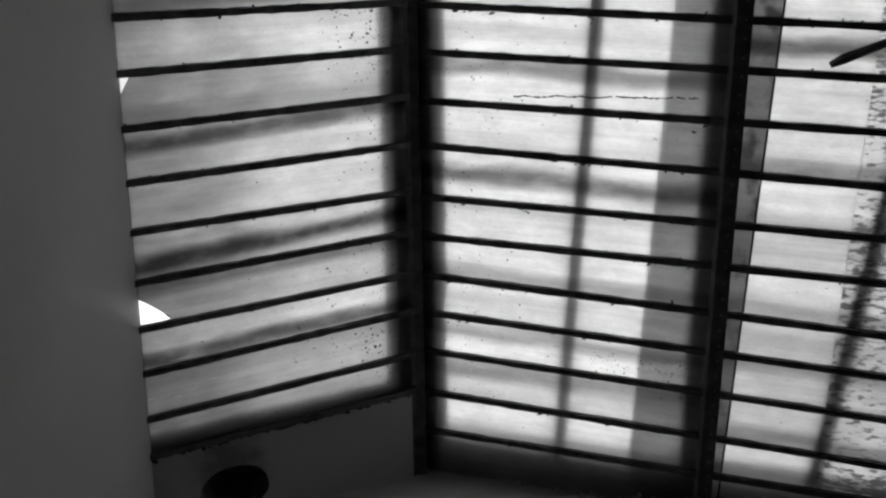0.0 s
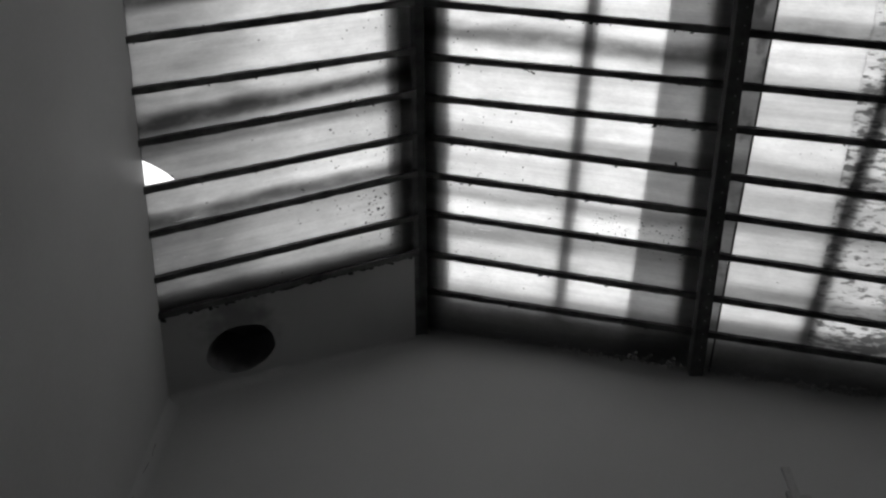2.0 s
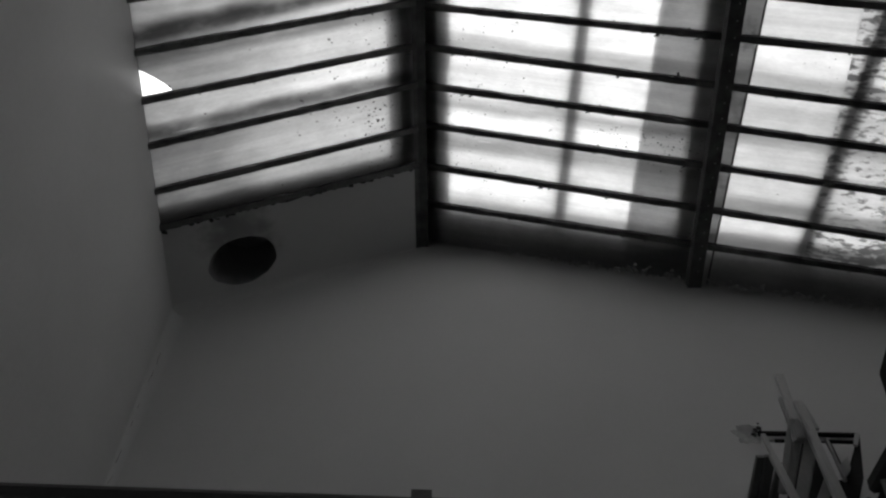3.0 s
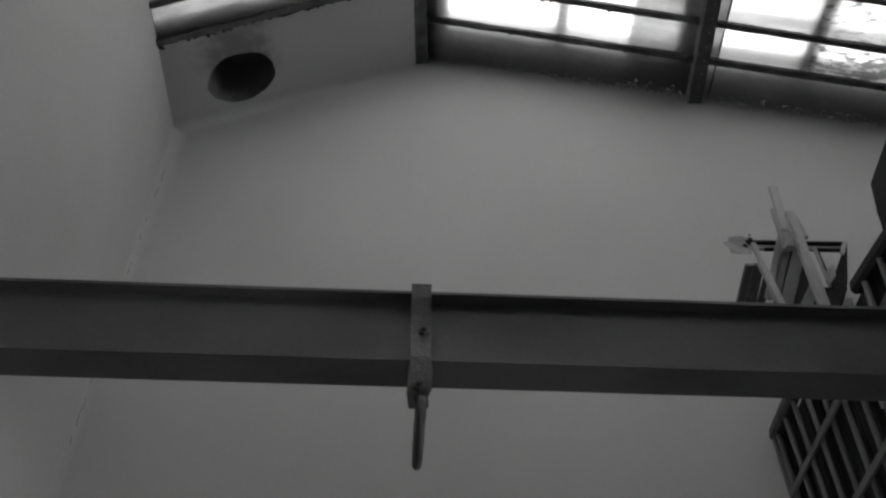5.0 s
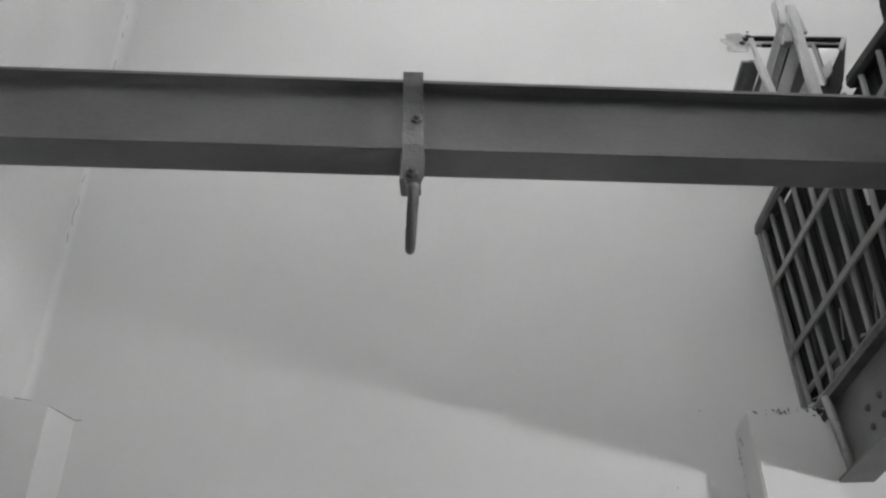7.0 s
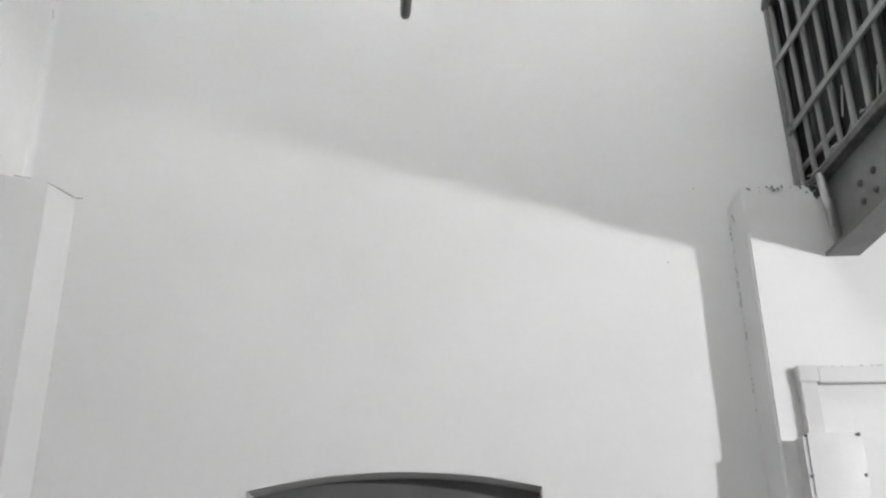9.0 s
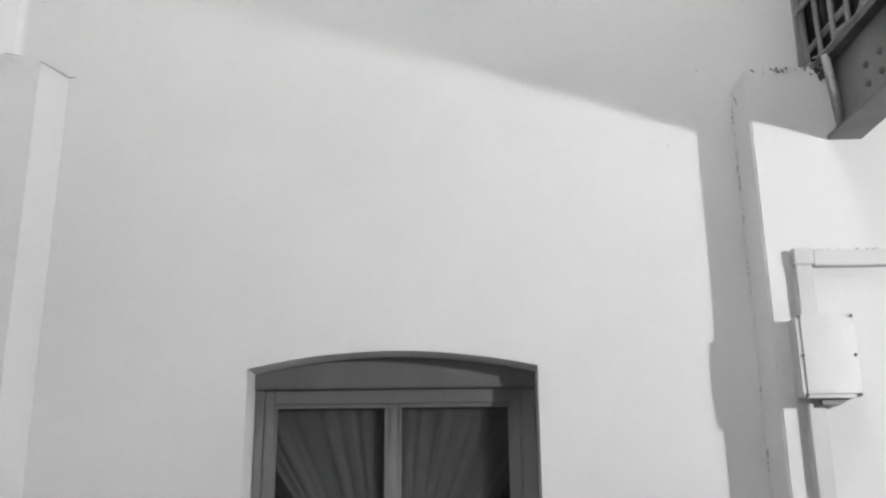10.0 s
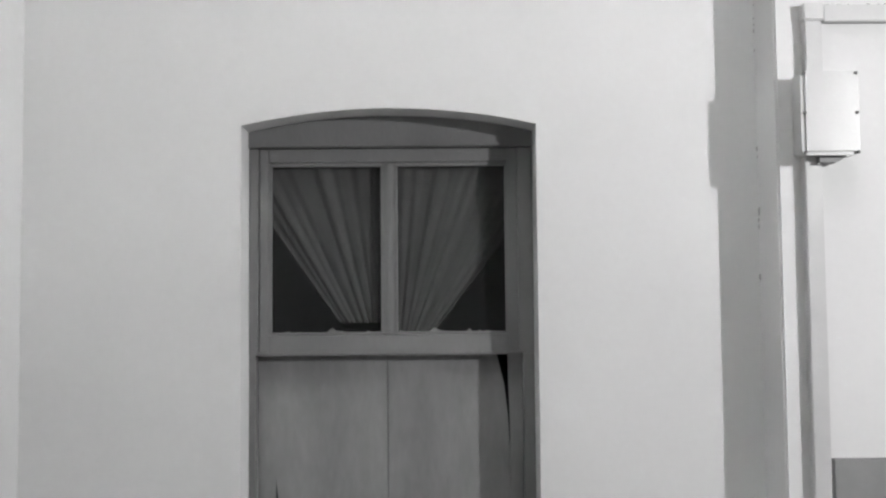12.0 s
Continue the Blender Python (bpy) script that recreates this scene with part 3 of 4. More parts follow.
for i in range(31):
    z = 3.27 + 2.98 * i / 30
    r = cove_r(z)
    x0 = -1.369 - 0.005 * z
    rows.append([bm.verts.new((x0 + r - r * math.sin(a) + 0.001, END - r + r * math.cos(a) - 0.001, z)) for a in [math.pi / 2 * j / 8 for j in range(9)]])
for i in range(30):
    for j in range(8):
        bm.faces.new([rows[i][j], rows[i + 1][j], rows[i + 1][j + 1], rows[i][j + 1]])
tagged(smooth(part("cove", bm, PLASTER)), "rounded plaster in the wall's corner", "cove", kind="structure")
# unseen closed roof over the rest, added to limit the daylight
tagged(part("ceiling", sloped(left_roof(-0.3, GLASS_END), left_roof(-0.3, BACK - 0.3), left_roof(1.3, BACK - 0.3), left_roof(1.3, GLASS_END), 0.1), PLASTER_HIGH), "unseen closed slope behind the glazing that limits the daylight", "ceiling", kind="structure")
tagged(part("ceiling", sloped(right_roof(0, GLASS_END), right_roof(RIGHT_X + 0.4, GLASS_END), right_roof(RIGHT_X + 0.4, BACK - 0.3), right_roof(0, BACK - 0.3), 0.1), PLASTER_HIGH), "unseen closed slope behind the glazing that limits the daylight", "ceiling", kind="structure")
tagged(part("strip_backing", sloped(left_roof(0, 2.70, 0.06), left_roof(0, END, 0.06), left_roof(0.56, END, 0.06), left_roof(0.56, 2.70, 0.06), 0.05), PLASTER_HIGH), "rear of the plastered strip", "ceiling", kind="structure")

# ---- hoist beam with hook ----
beam = empty("hoist_beam", "dark painted steel hoist beam across the passage", "beam", (0.19, 1.8, 3.22))
BX = Matrix.Translation((0.19, 1.812, 3.222)) @ Matrix.Rotation(radians(5.0), 4, "Z")
profile = [(-0.036, 0), (0.060, 0), (0.060, 0.010), (0.006, 0.016), (0.006, 0.205), (0.060, 0.211), (0.060, 0.221), (-0.030, 0.221), (-0.030, 0.212), (-0.006, 0.206), (-0.006, 0.016), (-0.036, 0.010)]
bm = bmesh.new()
a = [bm.verts.new(BX @ Vector((-2.0, y, z))) for y, z in profile]
b = [bm.verts.new(BX @ Vector((3.3, y, z))) for y, z in profile]
bm.faces.new(a)
bm.faces.new(b[::-1])
for i in range(12):
    j = (i + 1) % 12
    bm.faces.new([a[i], b[i], b[j], a[j]])
part("rolled_section", bm, STEEL, beam)
fix(beam)
hook = empty("hoist_hook", "steel hook on a bolted strap clamped to the hoist beam", "hook", (0.125, 1.755, 3.2))
HX = Matrix.Translation((0.122, 1.752, 3.2)) @ Matrix.Rotation(radians(5), 4, "Z")


def strap(points, wide, thick, bm):
    """A bent flat bar along points in y and z."""
    rows = []
    for i, (y, z) in enumerate(points):
        p0, p1 = points[max(i - 1, 0)], points[min(i + 1, len(points) - 1)]
        d = Vector((0, p1[0] - p0[0], p1[1] - p0[1])).normalized()
        nrm = Vector((0, d.z, -d.y)) * thick / 2
        w = wide[i] / 2
        c = Vector((0.004 * (z < -0.02) - 0.01 * max(0, -z) * 2, y, z))
        rows.append([bm.verts.new(HX @ (c + Vector((q * w, 0, 0)) + nrm * r)) for q, r in ((-1, -1), (1, -1), (1, 1), (-1, 1))])
    for i in range(len(rows) - 1):
        for j in range(4):
            bm.faces.new([rows[i][j], rows[i][(j + 1) % 4], rows[i + 1][(j + 1) % 4], rows[i + 1][j]])
    bm.faces.new(rows[0])
    bm.faces.new(rows[-1][::-1])


bm = bmesh.new()
strap([(0.07, 0.247), (0.012, 0.247), (-0.002, 0.238), (-0.001, 0.195), (0.003, 0.170), (0.006, 0.145), (0.007, 0.115), (0.005, 0.085), (0.001, 0.055), (-0.004, 0.028), (-0.008, 0.008), (-0.010, -0.035), (-0.010, -0.078), (-0.009, -0.096), (-0.008, -0.118)],
      [0.045, 0.046, 0.047, 0.047, 0.047, 0.047, 0.047, 0.047, 0.047, 0.047, 0.048, 0.048, 0.046, 0.034, 0.022], 0.008, bm)
bmesh.ops.bevel(bm, geom=[e for e in bm.edges if len(e.link_faces) == 2 and e.calc_face_angle() > 1.2], offset=0.002, segments=2, affect="EDGES")
strap_part = part("strap", bm, HOOK_STEEL, hook)
for x, y, z in ((0.008, -0.001, 0.093), (-0.001, -0.017, -0.078)):
    bm = bmesh.new()
    bmesh.ops.create_cone(bm, segments=6, radius1=0.014, radius2=0.012, depth=0.010, cap_ends=True, matrix=HX @ Matrix.Translation((x, y, z)) @ Matrix.Rotation(radians(90), 4, "X"))
    bmesh.ops.create_cone(bm, segments=10, radius1=0.007, radius2=0.006, depth=0.020, cap_ends=True, matrix=HX @ Matrix.Translation((x, y - 0.006, z)) @ Matrix.Rotation(radians(90), 4, "X"))
    part("bolt", bm, RUST, strap_part, "rusty bolt")
part("clamp_plate", box(0.092, 1.775, 3.136, 0.137, 1.835, 3.221, 0.003), STEEL, hook)
pts, rad = [], []
for z in (-0.105, -0.12, -0.135, -0.15):
    pts.append(HX @ Vector((0.002, -0.008, z)))
    rad.append(0.0122)
for k in range(13):
    a = math.pi * 1.15 * k / 12
    pts.append(HX @ Vector((0.000 - 0.003 * k / 12, 0.040 - 0.048 * math.cos(a), -0.175 - 0.055 * math.sin(a))))
    rad.append(0.0118 - 0.003 * k / 12)
smooth(part("hook_shank", rod(pts, rad, 12), HOOK_STEEL, hook))
fix(hook)

# ---- gallery on the right: girder, railing, deck ----
def gal(x, y, z):
    """A place along the gallery, which runs at a slight angle to the end wall."""
    return Vector((x + 0.055 * (END - y), y, z))


GAL_BACK = -3.2
girder = empty("gallery_girder", "riveted grey steel girder under the gallery railing", "girder", gal(1.45, 1, 2.95))


def run(name, x0, x1, z0, z1, mat, parent, y0=None, y1=GAL_BACK, label=""):
    y0 = 3.089 if y0 is None else y0
    bm = bmesh.new()
    hexa(bm, [gal(x0, y0, z0), gal(x1, y0, z0), gal(x1, y0, z1), gal(x0, y0, z1), gal(x0, y1, z0), gal(x1, y1, z0), gal(x1, y1, z1), gal(x0, y1, z1)])
    return part(name, bm, mat, parent, label)


run("bottom_flange", 1.392, 1.500, 2.937, 2.950, GREY_STEEL, girder)
web = run("web", 1.440, 1.452, 2.950, 3.215, GREY_STEEL, girder)
run("top_flange", 1.400, 1.500, 3.205, 3.230, RUSTY_SHADED_STEEL, girder, 3.255)
run("flange_angle", 1.425, 1.439, 2.951, 2.985, GREY_STEEL, girder)
for k in range(14):
    for dz, dy in ((3.028, 0.0), (3.090, 0.0), (3.028, 0.085), (3.090, 0.088)):
        bm = bmesh.new()
        p = gal(1.438, 2.872 - 0.43 * k - dy, dz)
        bmesh.ops.create_icosphere(bm, subdivisions=1, radius=0.013, matrix=Matrix.Translation(p))
        part("rivet", bm, RUST, web)
smooth(part("stiffener", rod([gal(1.418, 3.035, 2.951), gal(1.400, 3.045, 3.214)], 0.015, 12), LIGHT_STEEL, girder, "pale round stiffener"))
fix(girder)

rail = empty("gallery_railing", "grey steel railing of thin uprights and flat crossbars", "railing", gal(1.42, 1, 3.2))


def rail_top(y):
    """The handrail bends away from the passage beyond its end."""
    return Vector((1.42 + RAIL_BEND(y), y, 4.05))


def RAIL_BEND(y):
    e = END - y
    return 0.055 * e + 0.12 * max(0.0, e - 0.25) ** 1.3


for y_from, count, aside in ((3.262, 6, 0.0), (2.445, 47, 0.003)):
    bm = bmesh.new()
    prev = None
    for i in range(count):
        c = rail_top(y_from - 0.12 * i)
        ring = [bm.verts.new(c + Vector((ox + aside, 0, oz))) for ox, oz in ((-0.022, -0.006), (-0.012, -0.022), (0.010, -0.018), (0.024, -0.012), (0.026, 0.03), (-0.014, 0.034))]
        if prev:
            for j in range(6):
                bm.faces.new([prev[j], prev[(j + 1) % 6], ring[(j + 1) % 6], ring[j]])
        else:
            bm.faces.new(ring)
        prev = ring
    bm.faces.new(prev[::-1])
    part("handrail", bm, SHADED_BOARD if aside else RUSTY_SHADED_STEEL, rail, "dark moulded handrail")
bm = bmesh.new()
prev = None
for i in range(24):
    y = 2.445 - 0.11 * i
    c, w = rail_top(y), min(0.24, 0.03 + 0.55 * (2.445 - y))
    ring = [bm.verts.new(c + Vector(o)) for o in ((0.001, 0, 0.036), (0.028, 0, 0.0), (w, 0, 0.0), (w, 0, 0.04))]
    if prev:
        for j in range(4):
            bm.faces.new([prev[j], prev[(j + 1) % 4], ring[(j + 1) % 4], ring[j]])
    else:
        bm.faces.new(ring)
    prev = ring
bm.faces.new(prev[::-1])
part("capping_board", bm, SHADED_BOARD, rail, "dark board along the handrail")
run("crossbar", 1.405, 1.415, 3.768, 3.794, GREY_STEEL, rail, 3.255)
run("crossbar", 1.405, 1.415, 3.470, 3.496, GREY_STEEL, rail, 3.255)
run("bottom_rail", 1.412, 1.435, 3.232, 3.250, GREY_STEEL, rail, 3.255)
part("end_post", plank(gal(1.416, 3.252, 3.251), gal(1.416, 3.252, 4.04), 0.022, 0.022, (1, 0, 0), 0.002), GREY_STEEL, rail)
for k in range(46):
    y = 3.226 - 0.1045 * k
    foot = gal(1.425, y, 3.255)
    head_at = rail_top(y)
    part("upright", rod([foot, foot + (head_at - foot) * 0.5, head_at], 0.0105, 8), GREY_STEEL, rail)
for o in rail.children:
    o.matrix_parent_inverse = Matrix.Translation(-Vector(rail.location))

deck = run("gallery_deck", 1.50, 3.5, 3.16, 3.228, DARK_WOOD_VOID, None, END - 0.002)
tagged(deck, "dark timber deck of the gallery", "deck", kind="structure")

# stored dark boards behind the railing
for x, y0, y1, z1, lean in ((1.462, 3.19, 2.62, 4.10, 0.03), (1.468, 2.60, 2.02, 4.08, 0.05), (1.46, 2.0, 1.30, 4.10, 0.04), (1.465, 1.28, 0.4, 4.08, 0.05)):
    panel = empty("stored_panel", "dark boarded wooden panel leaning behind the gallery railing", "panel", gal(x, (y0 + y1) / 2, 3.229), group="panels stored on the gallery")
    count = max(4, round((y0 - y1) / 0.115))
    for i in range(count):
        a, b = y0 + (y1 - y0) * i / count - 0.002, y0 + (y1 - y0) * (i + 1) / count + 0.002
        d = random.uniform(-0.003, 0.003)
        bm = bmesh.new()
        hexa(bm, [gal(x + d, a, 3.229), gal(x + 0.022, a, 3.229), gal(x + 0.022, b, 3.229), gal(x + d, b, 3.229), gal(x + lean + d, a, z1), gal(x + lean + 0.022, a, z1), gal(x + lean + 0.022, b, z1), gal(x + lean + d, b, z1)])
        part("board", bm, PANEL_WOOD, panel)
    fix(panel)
tagged(part("stored_door", box(1.445, 3.215, 3.229, 2.35, 3.255, 4.14, 0.004), DARK_WOOD_VOID), "dark wooden door leaf standing against the end wall", "door")
for a, b, r in (((1.438, 3.245, 3.335), (1.436, 2.945, 3.332), 0.011), ((1.440, 3.00, 3.285), (1.437, 2.90, 3.262), 0.010), ((1.438, 2.862, 3.442), (1.436, 2.893, 3.343), 0.003), ((1.436, 2.633, 3.365), (1.434, 2.670, 3.262), 0.003), ((1.437, 2.831, 3.300), (1.438, 2.894, 3.262), 0.005)):
    tagged(part("stick", rod([gal(*a), gal(*b)], r, 7), PANEL_GREY), "thin grey weathered stick behind the railing", "stick", group="sticks behind the railing")

# crumbled plaster and dust along the foot of the railing
RUBBLE = [(gal(1.405 + random.uniform(0.0, 0.06), 3.2 - 0.9 * random.random() ** 1.4, 3.252 + random.uniform(0, 0.006)), random.uniform(0.006, 0.018), (-0.4, -0.2, 1), random.uniform(0.6, 1.4)) for i in range(90)]

# ---- timber rack on the wall above the gallery ----
rack = empty("timber_rack", "weathered wooden rack of posts and slats on the wall", "rack", (1.65, 3.1, 3.23))
part("front_bar", plank((1.428, 2.905, 4.783), (1.824, 2.905, 4.756), 0.018, 0.02, (0, 1, 0)), DARK_WOOD_VOID, rack, "dark front bar")
part("front_board", plank((1.444, 2.915, 4.762), (1.812, 2.915, 4.738), 0.026, 0.015, (0, 1, 0), 0.002, 0.05), OLD_TIMBER, rack)
part("front_bar", plank((1.485, 2.908, 4.742), (1.522, 2.908, 4.740), 0.012, 0.012, (0, 1, 0), 0.001), DARK_WOOD_VOID, rack, "dark front bar")
part("front_bar", plank((1.684, 2.908, 4.732), (1.797, 2.908, 4.722), 0.012, 0.012, (0, 1, 0), 0.001), DARK_WOOD_VOID, rack, "dark front bar")
# dark sheet in place of the shade between slats and wall
part("void_infill", prism([(1.731, 5.117), (1.799, 5.114), (1.817, 4.957), (1.829, 4.829), (1.941, 4.825), (1.851, 4.655), (1.563, 4.666)], 3.235, 3.255), DARK_WOOD_VOID, rack, "dark sheet that stands for the shaded void behind the slats")
part("cleat", plank((1.815, 2.886, 4.748), (1.783, 2.886, 4.680), 0.018, 0.012, (0, 1, 0), 0.002, 0.05), TIMBER, rack)
part("side_bracket", prism([(1.846, 4.800), (1.858, 4.806), (1.784, 4.562), (1.652, 4.349), (1.604, 4.365), (1.812, 4.735)], 2.945, 2.962), SHADED_BOARD, rack, "dark side bracket")
# slats that run back to the wall
part("slat", plank((1.568, 2.850, 4.808), (1.480, 3.030, 4.570), 0.030, 0.02, (-0.3, -1, -0.3), 0.003, 0.05), TIMBER, rack)
part("slat", plank((1.594, 2.860, 4.790), (1.508, 3.030, 4.569), 0.034, 0.02, (-0.3, -1, -0.3), 0.003, 0.05), OLD_TIMBER, rack)
part("slat", plank((1.614, 2.870, 4.702), (1.530, 3.040, 4.498), 0.050, 0.02, (-0.3, -1, -0.3), 0.003, 0.05), TIMBER, rack)
part("slat", plank((1.640, 2.885, 4.531), (1.583, 3.000, 4.455), 0.042, 0.02, (-0.3, -1, -0.3), 0.003, 0.05), TIMBER, rack)
part("slat", plank((1.459, 3.040, 4.790), (1.443, 3.263, 4.748), 0.034, 0.02, (0, 0, 1)), GREY_STEEL, rack)
part("slat", plank((1.500, 3.040, 4.792), (1.487, 3.263, 4.746), 0.046, 0.02, (0, 0, 1)), GREY_STEEL, rack)
part("slat", plank((1.537, 3.050, 4.753), (1.532, 3.263, 4.745), 0.036, 0.02, (0, 0, 1)), GREY_STEEL, rack)
# upright and leaning battens
part("post", plank((1.594, 2.800, 4.850), (1.576, 2.800, 4.16), 0.040, 0.024, (0, 1, 0), 0.003, 0.07), TIMBER, rack)
part("post", plank((1.612, 2.812, 4.845), (1.625, 2.812, 4.700), 0.020, 0.018, (0, 1, 0), 0.003, 0.2), OLD_TIMBER, rack)
part("post", plank((1.418, 2.845, 4.715), (1.428, 2.845, 4.560), 0.020, 0.018, (0, 1, 0), 0.003, 0.06), TIMBER, rack)
part("post", plank((1.424, 2.848, 4.600), (1.464, 2.848, 4.16), 0.030, 0.022, (0, 1, 0), 0.003, 0.06), TIMBER, rack)
part("post", plank((1.600, 2.862, 5.092), (1.572, 2.862, 4.70), 0.036, 0.02, (0, 1, 0), 0.003, 0.08), TIMBER, rack)
part("post", plank((1.574, 2.876, 4.960), (1.560, 2.876, 4.70), 0.030, 0.02, (0, 1, 0), 0.003, 0.08), OLD_TIMBER, rack)
part("brace", plank((1.684, 2.892, 4.730), (1.682, 2.892, 4.500), 0.012, 0.012, (0, 1, 0), 0.001, 0.1), TIMBER, rack)
part("brace", plank((1.696, 2.900, 4.720), (1.694, 2.900, 4.500), 0.008, 0.012, (0, 1, 0), 0.001), DARK_WOOD_VOID, rack, "dark thin brace")
part("offcut", prism([(1.726, 4.614), (1.685, 4.576), (1.672, 4.532), (1.676, 4.500), (1.716, 4.549)], 2.875, 2.895), TIMBER, rack)
fix(rack)

# dark wardrobe and a tilted frame, stored further along the gallery
wardrobe = empty("wardrobe", "dark stained wardrobe with a broken slanting cornice", "wardrobe", (2.3, 2.45, 3.23))
bm = prism([(1.90, 3.23), (1.80, 4.47), (1.822, 4.606), (1.850, 4.774), (1.995, 5.0), (2.20, 5.28), (2.75, 5.28), (2.75, 3.23)], 2.30, 2.60)
bmesh.ops.bevel(bm, geom=list(bm.edges), offset=0.008, segments=2, affect="EDGES")
part("carcass", bm, DARK_WOOD_VOID, wardrobe)
part("door", prism([(1.930, 3.25), (1.835, 4.47), (1.857, 4.60), (1.888, 4.76), (2.025, 4.97), (2.24, 5.20), (2.70, 5.20), (2.70, 3.25)], 2.284, 2.2995), PANEL_WOOD, wardrobe, "boarded door panel")
fix(wardrobe)

# ---- window ----
window = empty("window_1", "grey arched timber window, curtained above and boarded below", "window", (0, 3.4, WIN_SILL), kind="structure")
WF = 3.400


def arch_z(x):
    q = (x - WIN_L) / (WIN_R - WIN_L)
    return WIN_SPRING + (WIN_TOP - WIN_SPRING) * (1 - (2 * q - 1) ** 2)


def block(name, x0, x1, z0, z1, y0=WF, y1=WF + 0.045, bevel=0.002, mat=FRAME_PAINT, parent=window, label=""):
    return part(name, box(x0, y0, z0, x1, y1, z1, bevel), mat, parent, label)


head = [(WIN_L + 0.001, 2.195), (WIN_R - 0.001, 2.195)] + [(x, arch_z(x) - 0.002) for x in np.linspace(WIN_R - 0.001, WIN_L + 0.001, 21)]
part("arched_head", prism(head, WF - 0.018, WF + 0.045), FRAME_PAINT, window)
block("outer_frame", WIN_L + 0.001, -0.4505, 1.5125, 2.194, WF - 0.004)
block("outer_frame", 0.4055, WIN_R - 0.001, 1.5125, 2.194, WF - 0.004)
block("stile", -0.450, -0.4165, 1.5125, 2.194, WF + 0.003, bevel=0.0035)
block("stile", 0.3705, 0.405, 1.5125, 2.194, WF + 0.003, bevel=0.0035)
block("lower_stile", WIN_L + 0.001, -0.460, WIN_SILL, 1.512)
block("lower_stile", 0.419, WIN_R - 0.001, WIN_SILL, 1.512)
block("top_rail", -0.417, 0.371, 2.148, 2.194, WF + 0.004)
block("moulding", -0.452, 0.420, 2.197, 2.208, WF - 0.028, WF - 0.0185, 0.003)
block("transom", -0.417, 0.371, 1.512, 1.576, WF + 0.004)
block("transom_drip", -0.459, 0.418, 1.510, 1.522, WF - 0.004, WF + 0.0035, 0.003)
block("mullion", -0.040, -0.001, 1.5765, 2.1475, WF + 0.009, WF + 0.03, 0.004)
block("moulding", -0.027, -0.012, 1.578, 2.146, WF + 0.003, WF + 0.0085, 0.002)
for x0, x1 in ((-0.417, -0.040), (-0.001, 0.371)):
    # thin beads round each pane
    block("bead", x0, x0 + 0.009, 1.577, 2.147, WF + 0.008, WF + 0.020, 0.002)
    block("bead", x1 - 0.008, x1, 1.577, 2.147, WF + 0.008, WF + 0.020, 0.002)
    block("bead", x0 + 0.0085, x1 - 0.0085, 2.134, 2.147, WF + 0.008, WF + 0.020, 0.002)
    block("bead", x0 + 0.0085, x1 - 0.0085, 1.577, 1.586, WF + 0.008, WF + 0.020, 0.002)
    g = block("pane", x0 + 0.002, x1 - 0.002, 1.578, 2.146, WF + 0.0205, WF + 0.0230, 0, GLASS)
    g.visible_shadow = False
    # flaking edge of paint on the glass
    pts = [(x0 + 0.01, 1.578)]
    for i in range(60):
        q = i / 59
        pts.append((x0 + 0.01 + (x1 - x0 - 0.02) * q, 1.579 + 0.040 * max(0, -0.10 + noise.noise((q * 17 + x0 * 9, 0.3, 0))) * random.uniform(0.5, 1.2) + 0.003 * random.random()))
    pts.append((x1 - 0.01, 1.578))
    part("paint_flakes", prism(pts, WF + 0.0165, WF + 0.0200), FRAME_PAINT, g)

# lower half: two boards, the second split along its edge
BY = 3.444
part("board", prism([(-0.459, 1.540), (-0.0305, 1.540), (-0.0305, WIN_SILL), (-0.376, WIN_SILL), (-0.388, 1.0), (-0.400, 1.115), (-0.403, 1.0), (-0.404, WIN_SILL), (-0.459, WIN_SILL)], BY, BY + 0.018), BOARD, window, "board split at its foot")
crack_l = [(0.331, 1.540), (0.333, 1.511), (0.357, 1.41), (0.368, 1.31), (0.3745, 1.20), (0.3748, WIN_SILL)]
crack_r = [(0.3756, WIN_SILL), (0.3755, 1.20), (0.3748, 1.31), (0.372, 1.41), (0.370, 1.511), (0.370, 1.540)]
part("board", prism([(-0.0285, WIN_SILL), (-0.0285, 1.540)] + crack_l, BY, BY + 0.018), BOARD, window, "board with a split edge")
part("board", prism(crack_r + [(0.4185, 1.540), (0.4185, WIN_SILL)], BY, BY + 0.018), BOARD, window)
block("cover_strip", -0.0275, -0.015, WIN_SILL, 1.511, BY - 0.003, BY - 0.0005, 0.002, BOARD)
block("window_sill", WIN_L - 0.03, WIN_R + 0.03, WIN_SILL - 0.05, WIN_SILL - 0.001, END - 0.03, WF + 0.1, 0.006)
fix(window)

# box behind the window; its near-black colour stands for the room's darkness
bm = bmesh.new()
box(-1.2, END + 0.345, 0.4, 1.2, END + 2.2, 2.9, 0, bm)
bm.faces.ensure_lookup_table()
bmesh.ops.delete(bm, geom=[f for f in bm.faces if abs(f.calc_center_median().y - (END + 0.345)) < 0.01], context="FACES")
tagged(part("room_behind", bm, DARK_ROOM), "near-black box whose colour stands for an unlit room behind the window", "room", kind="structure")


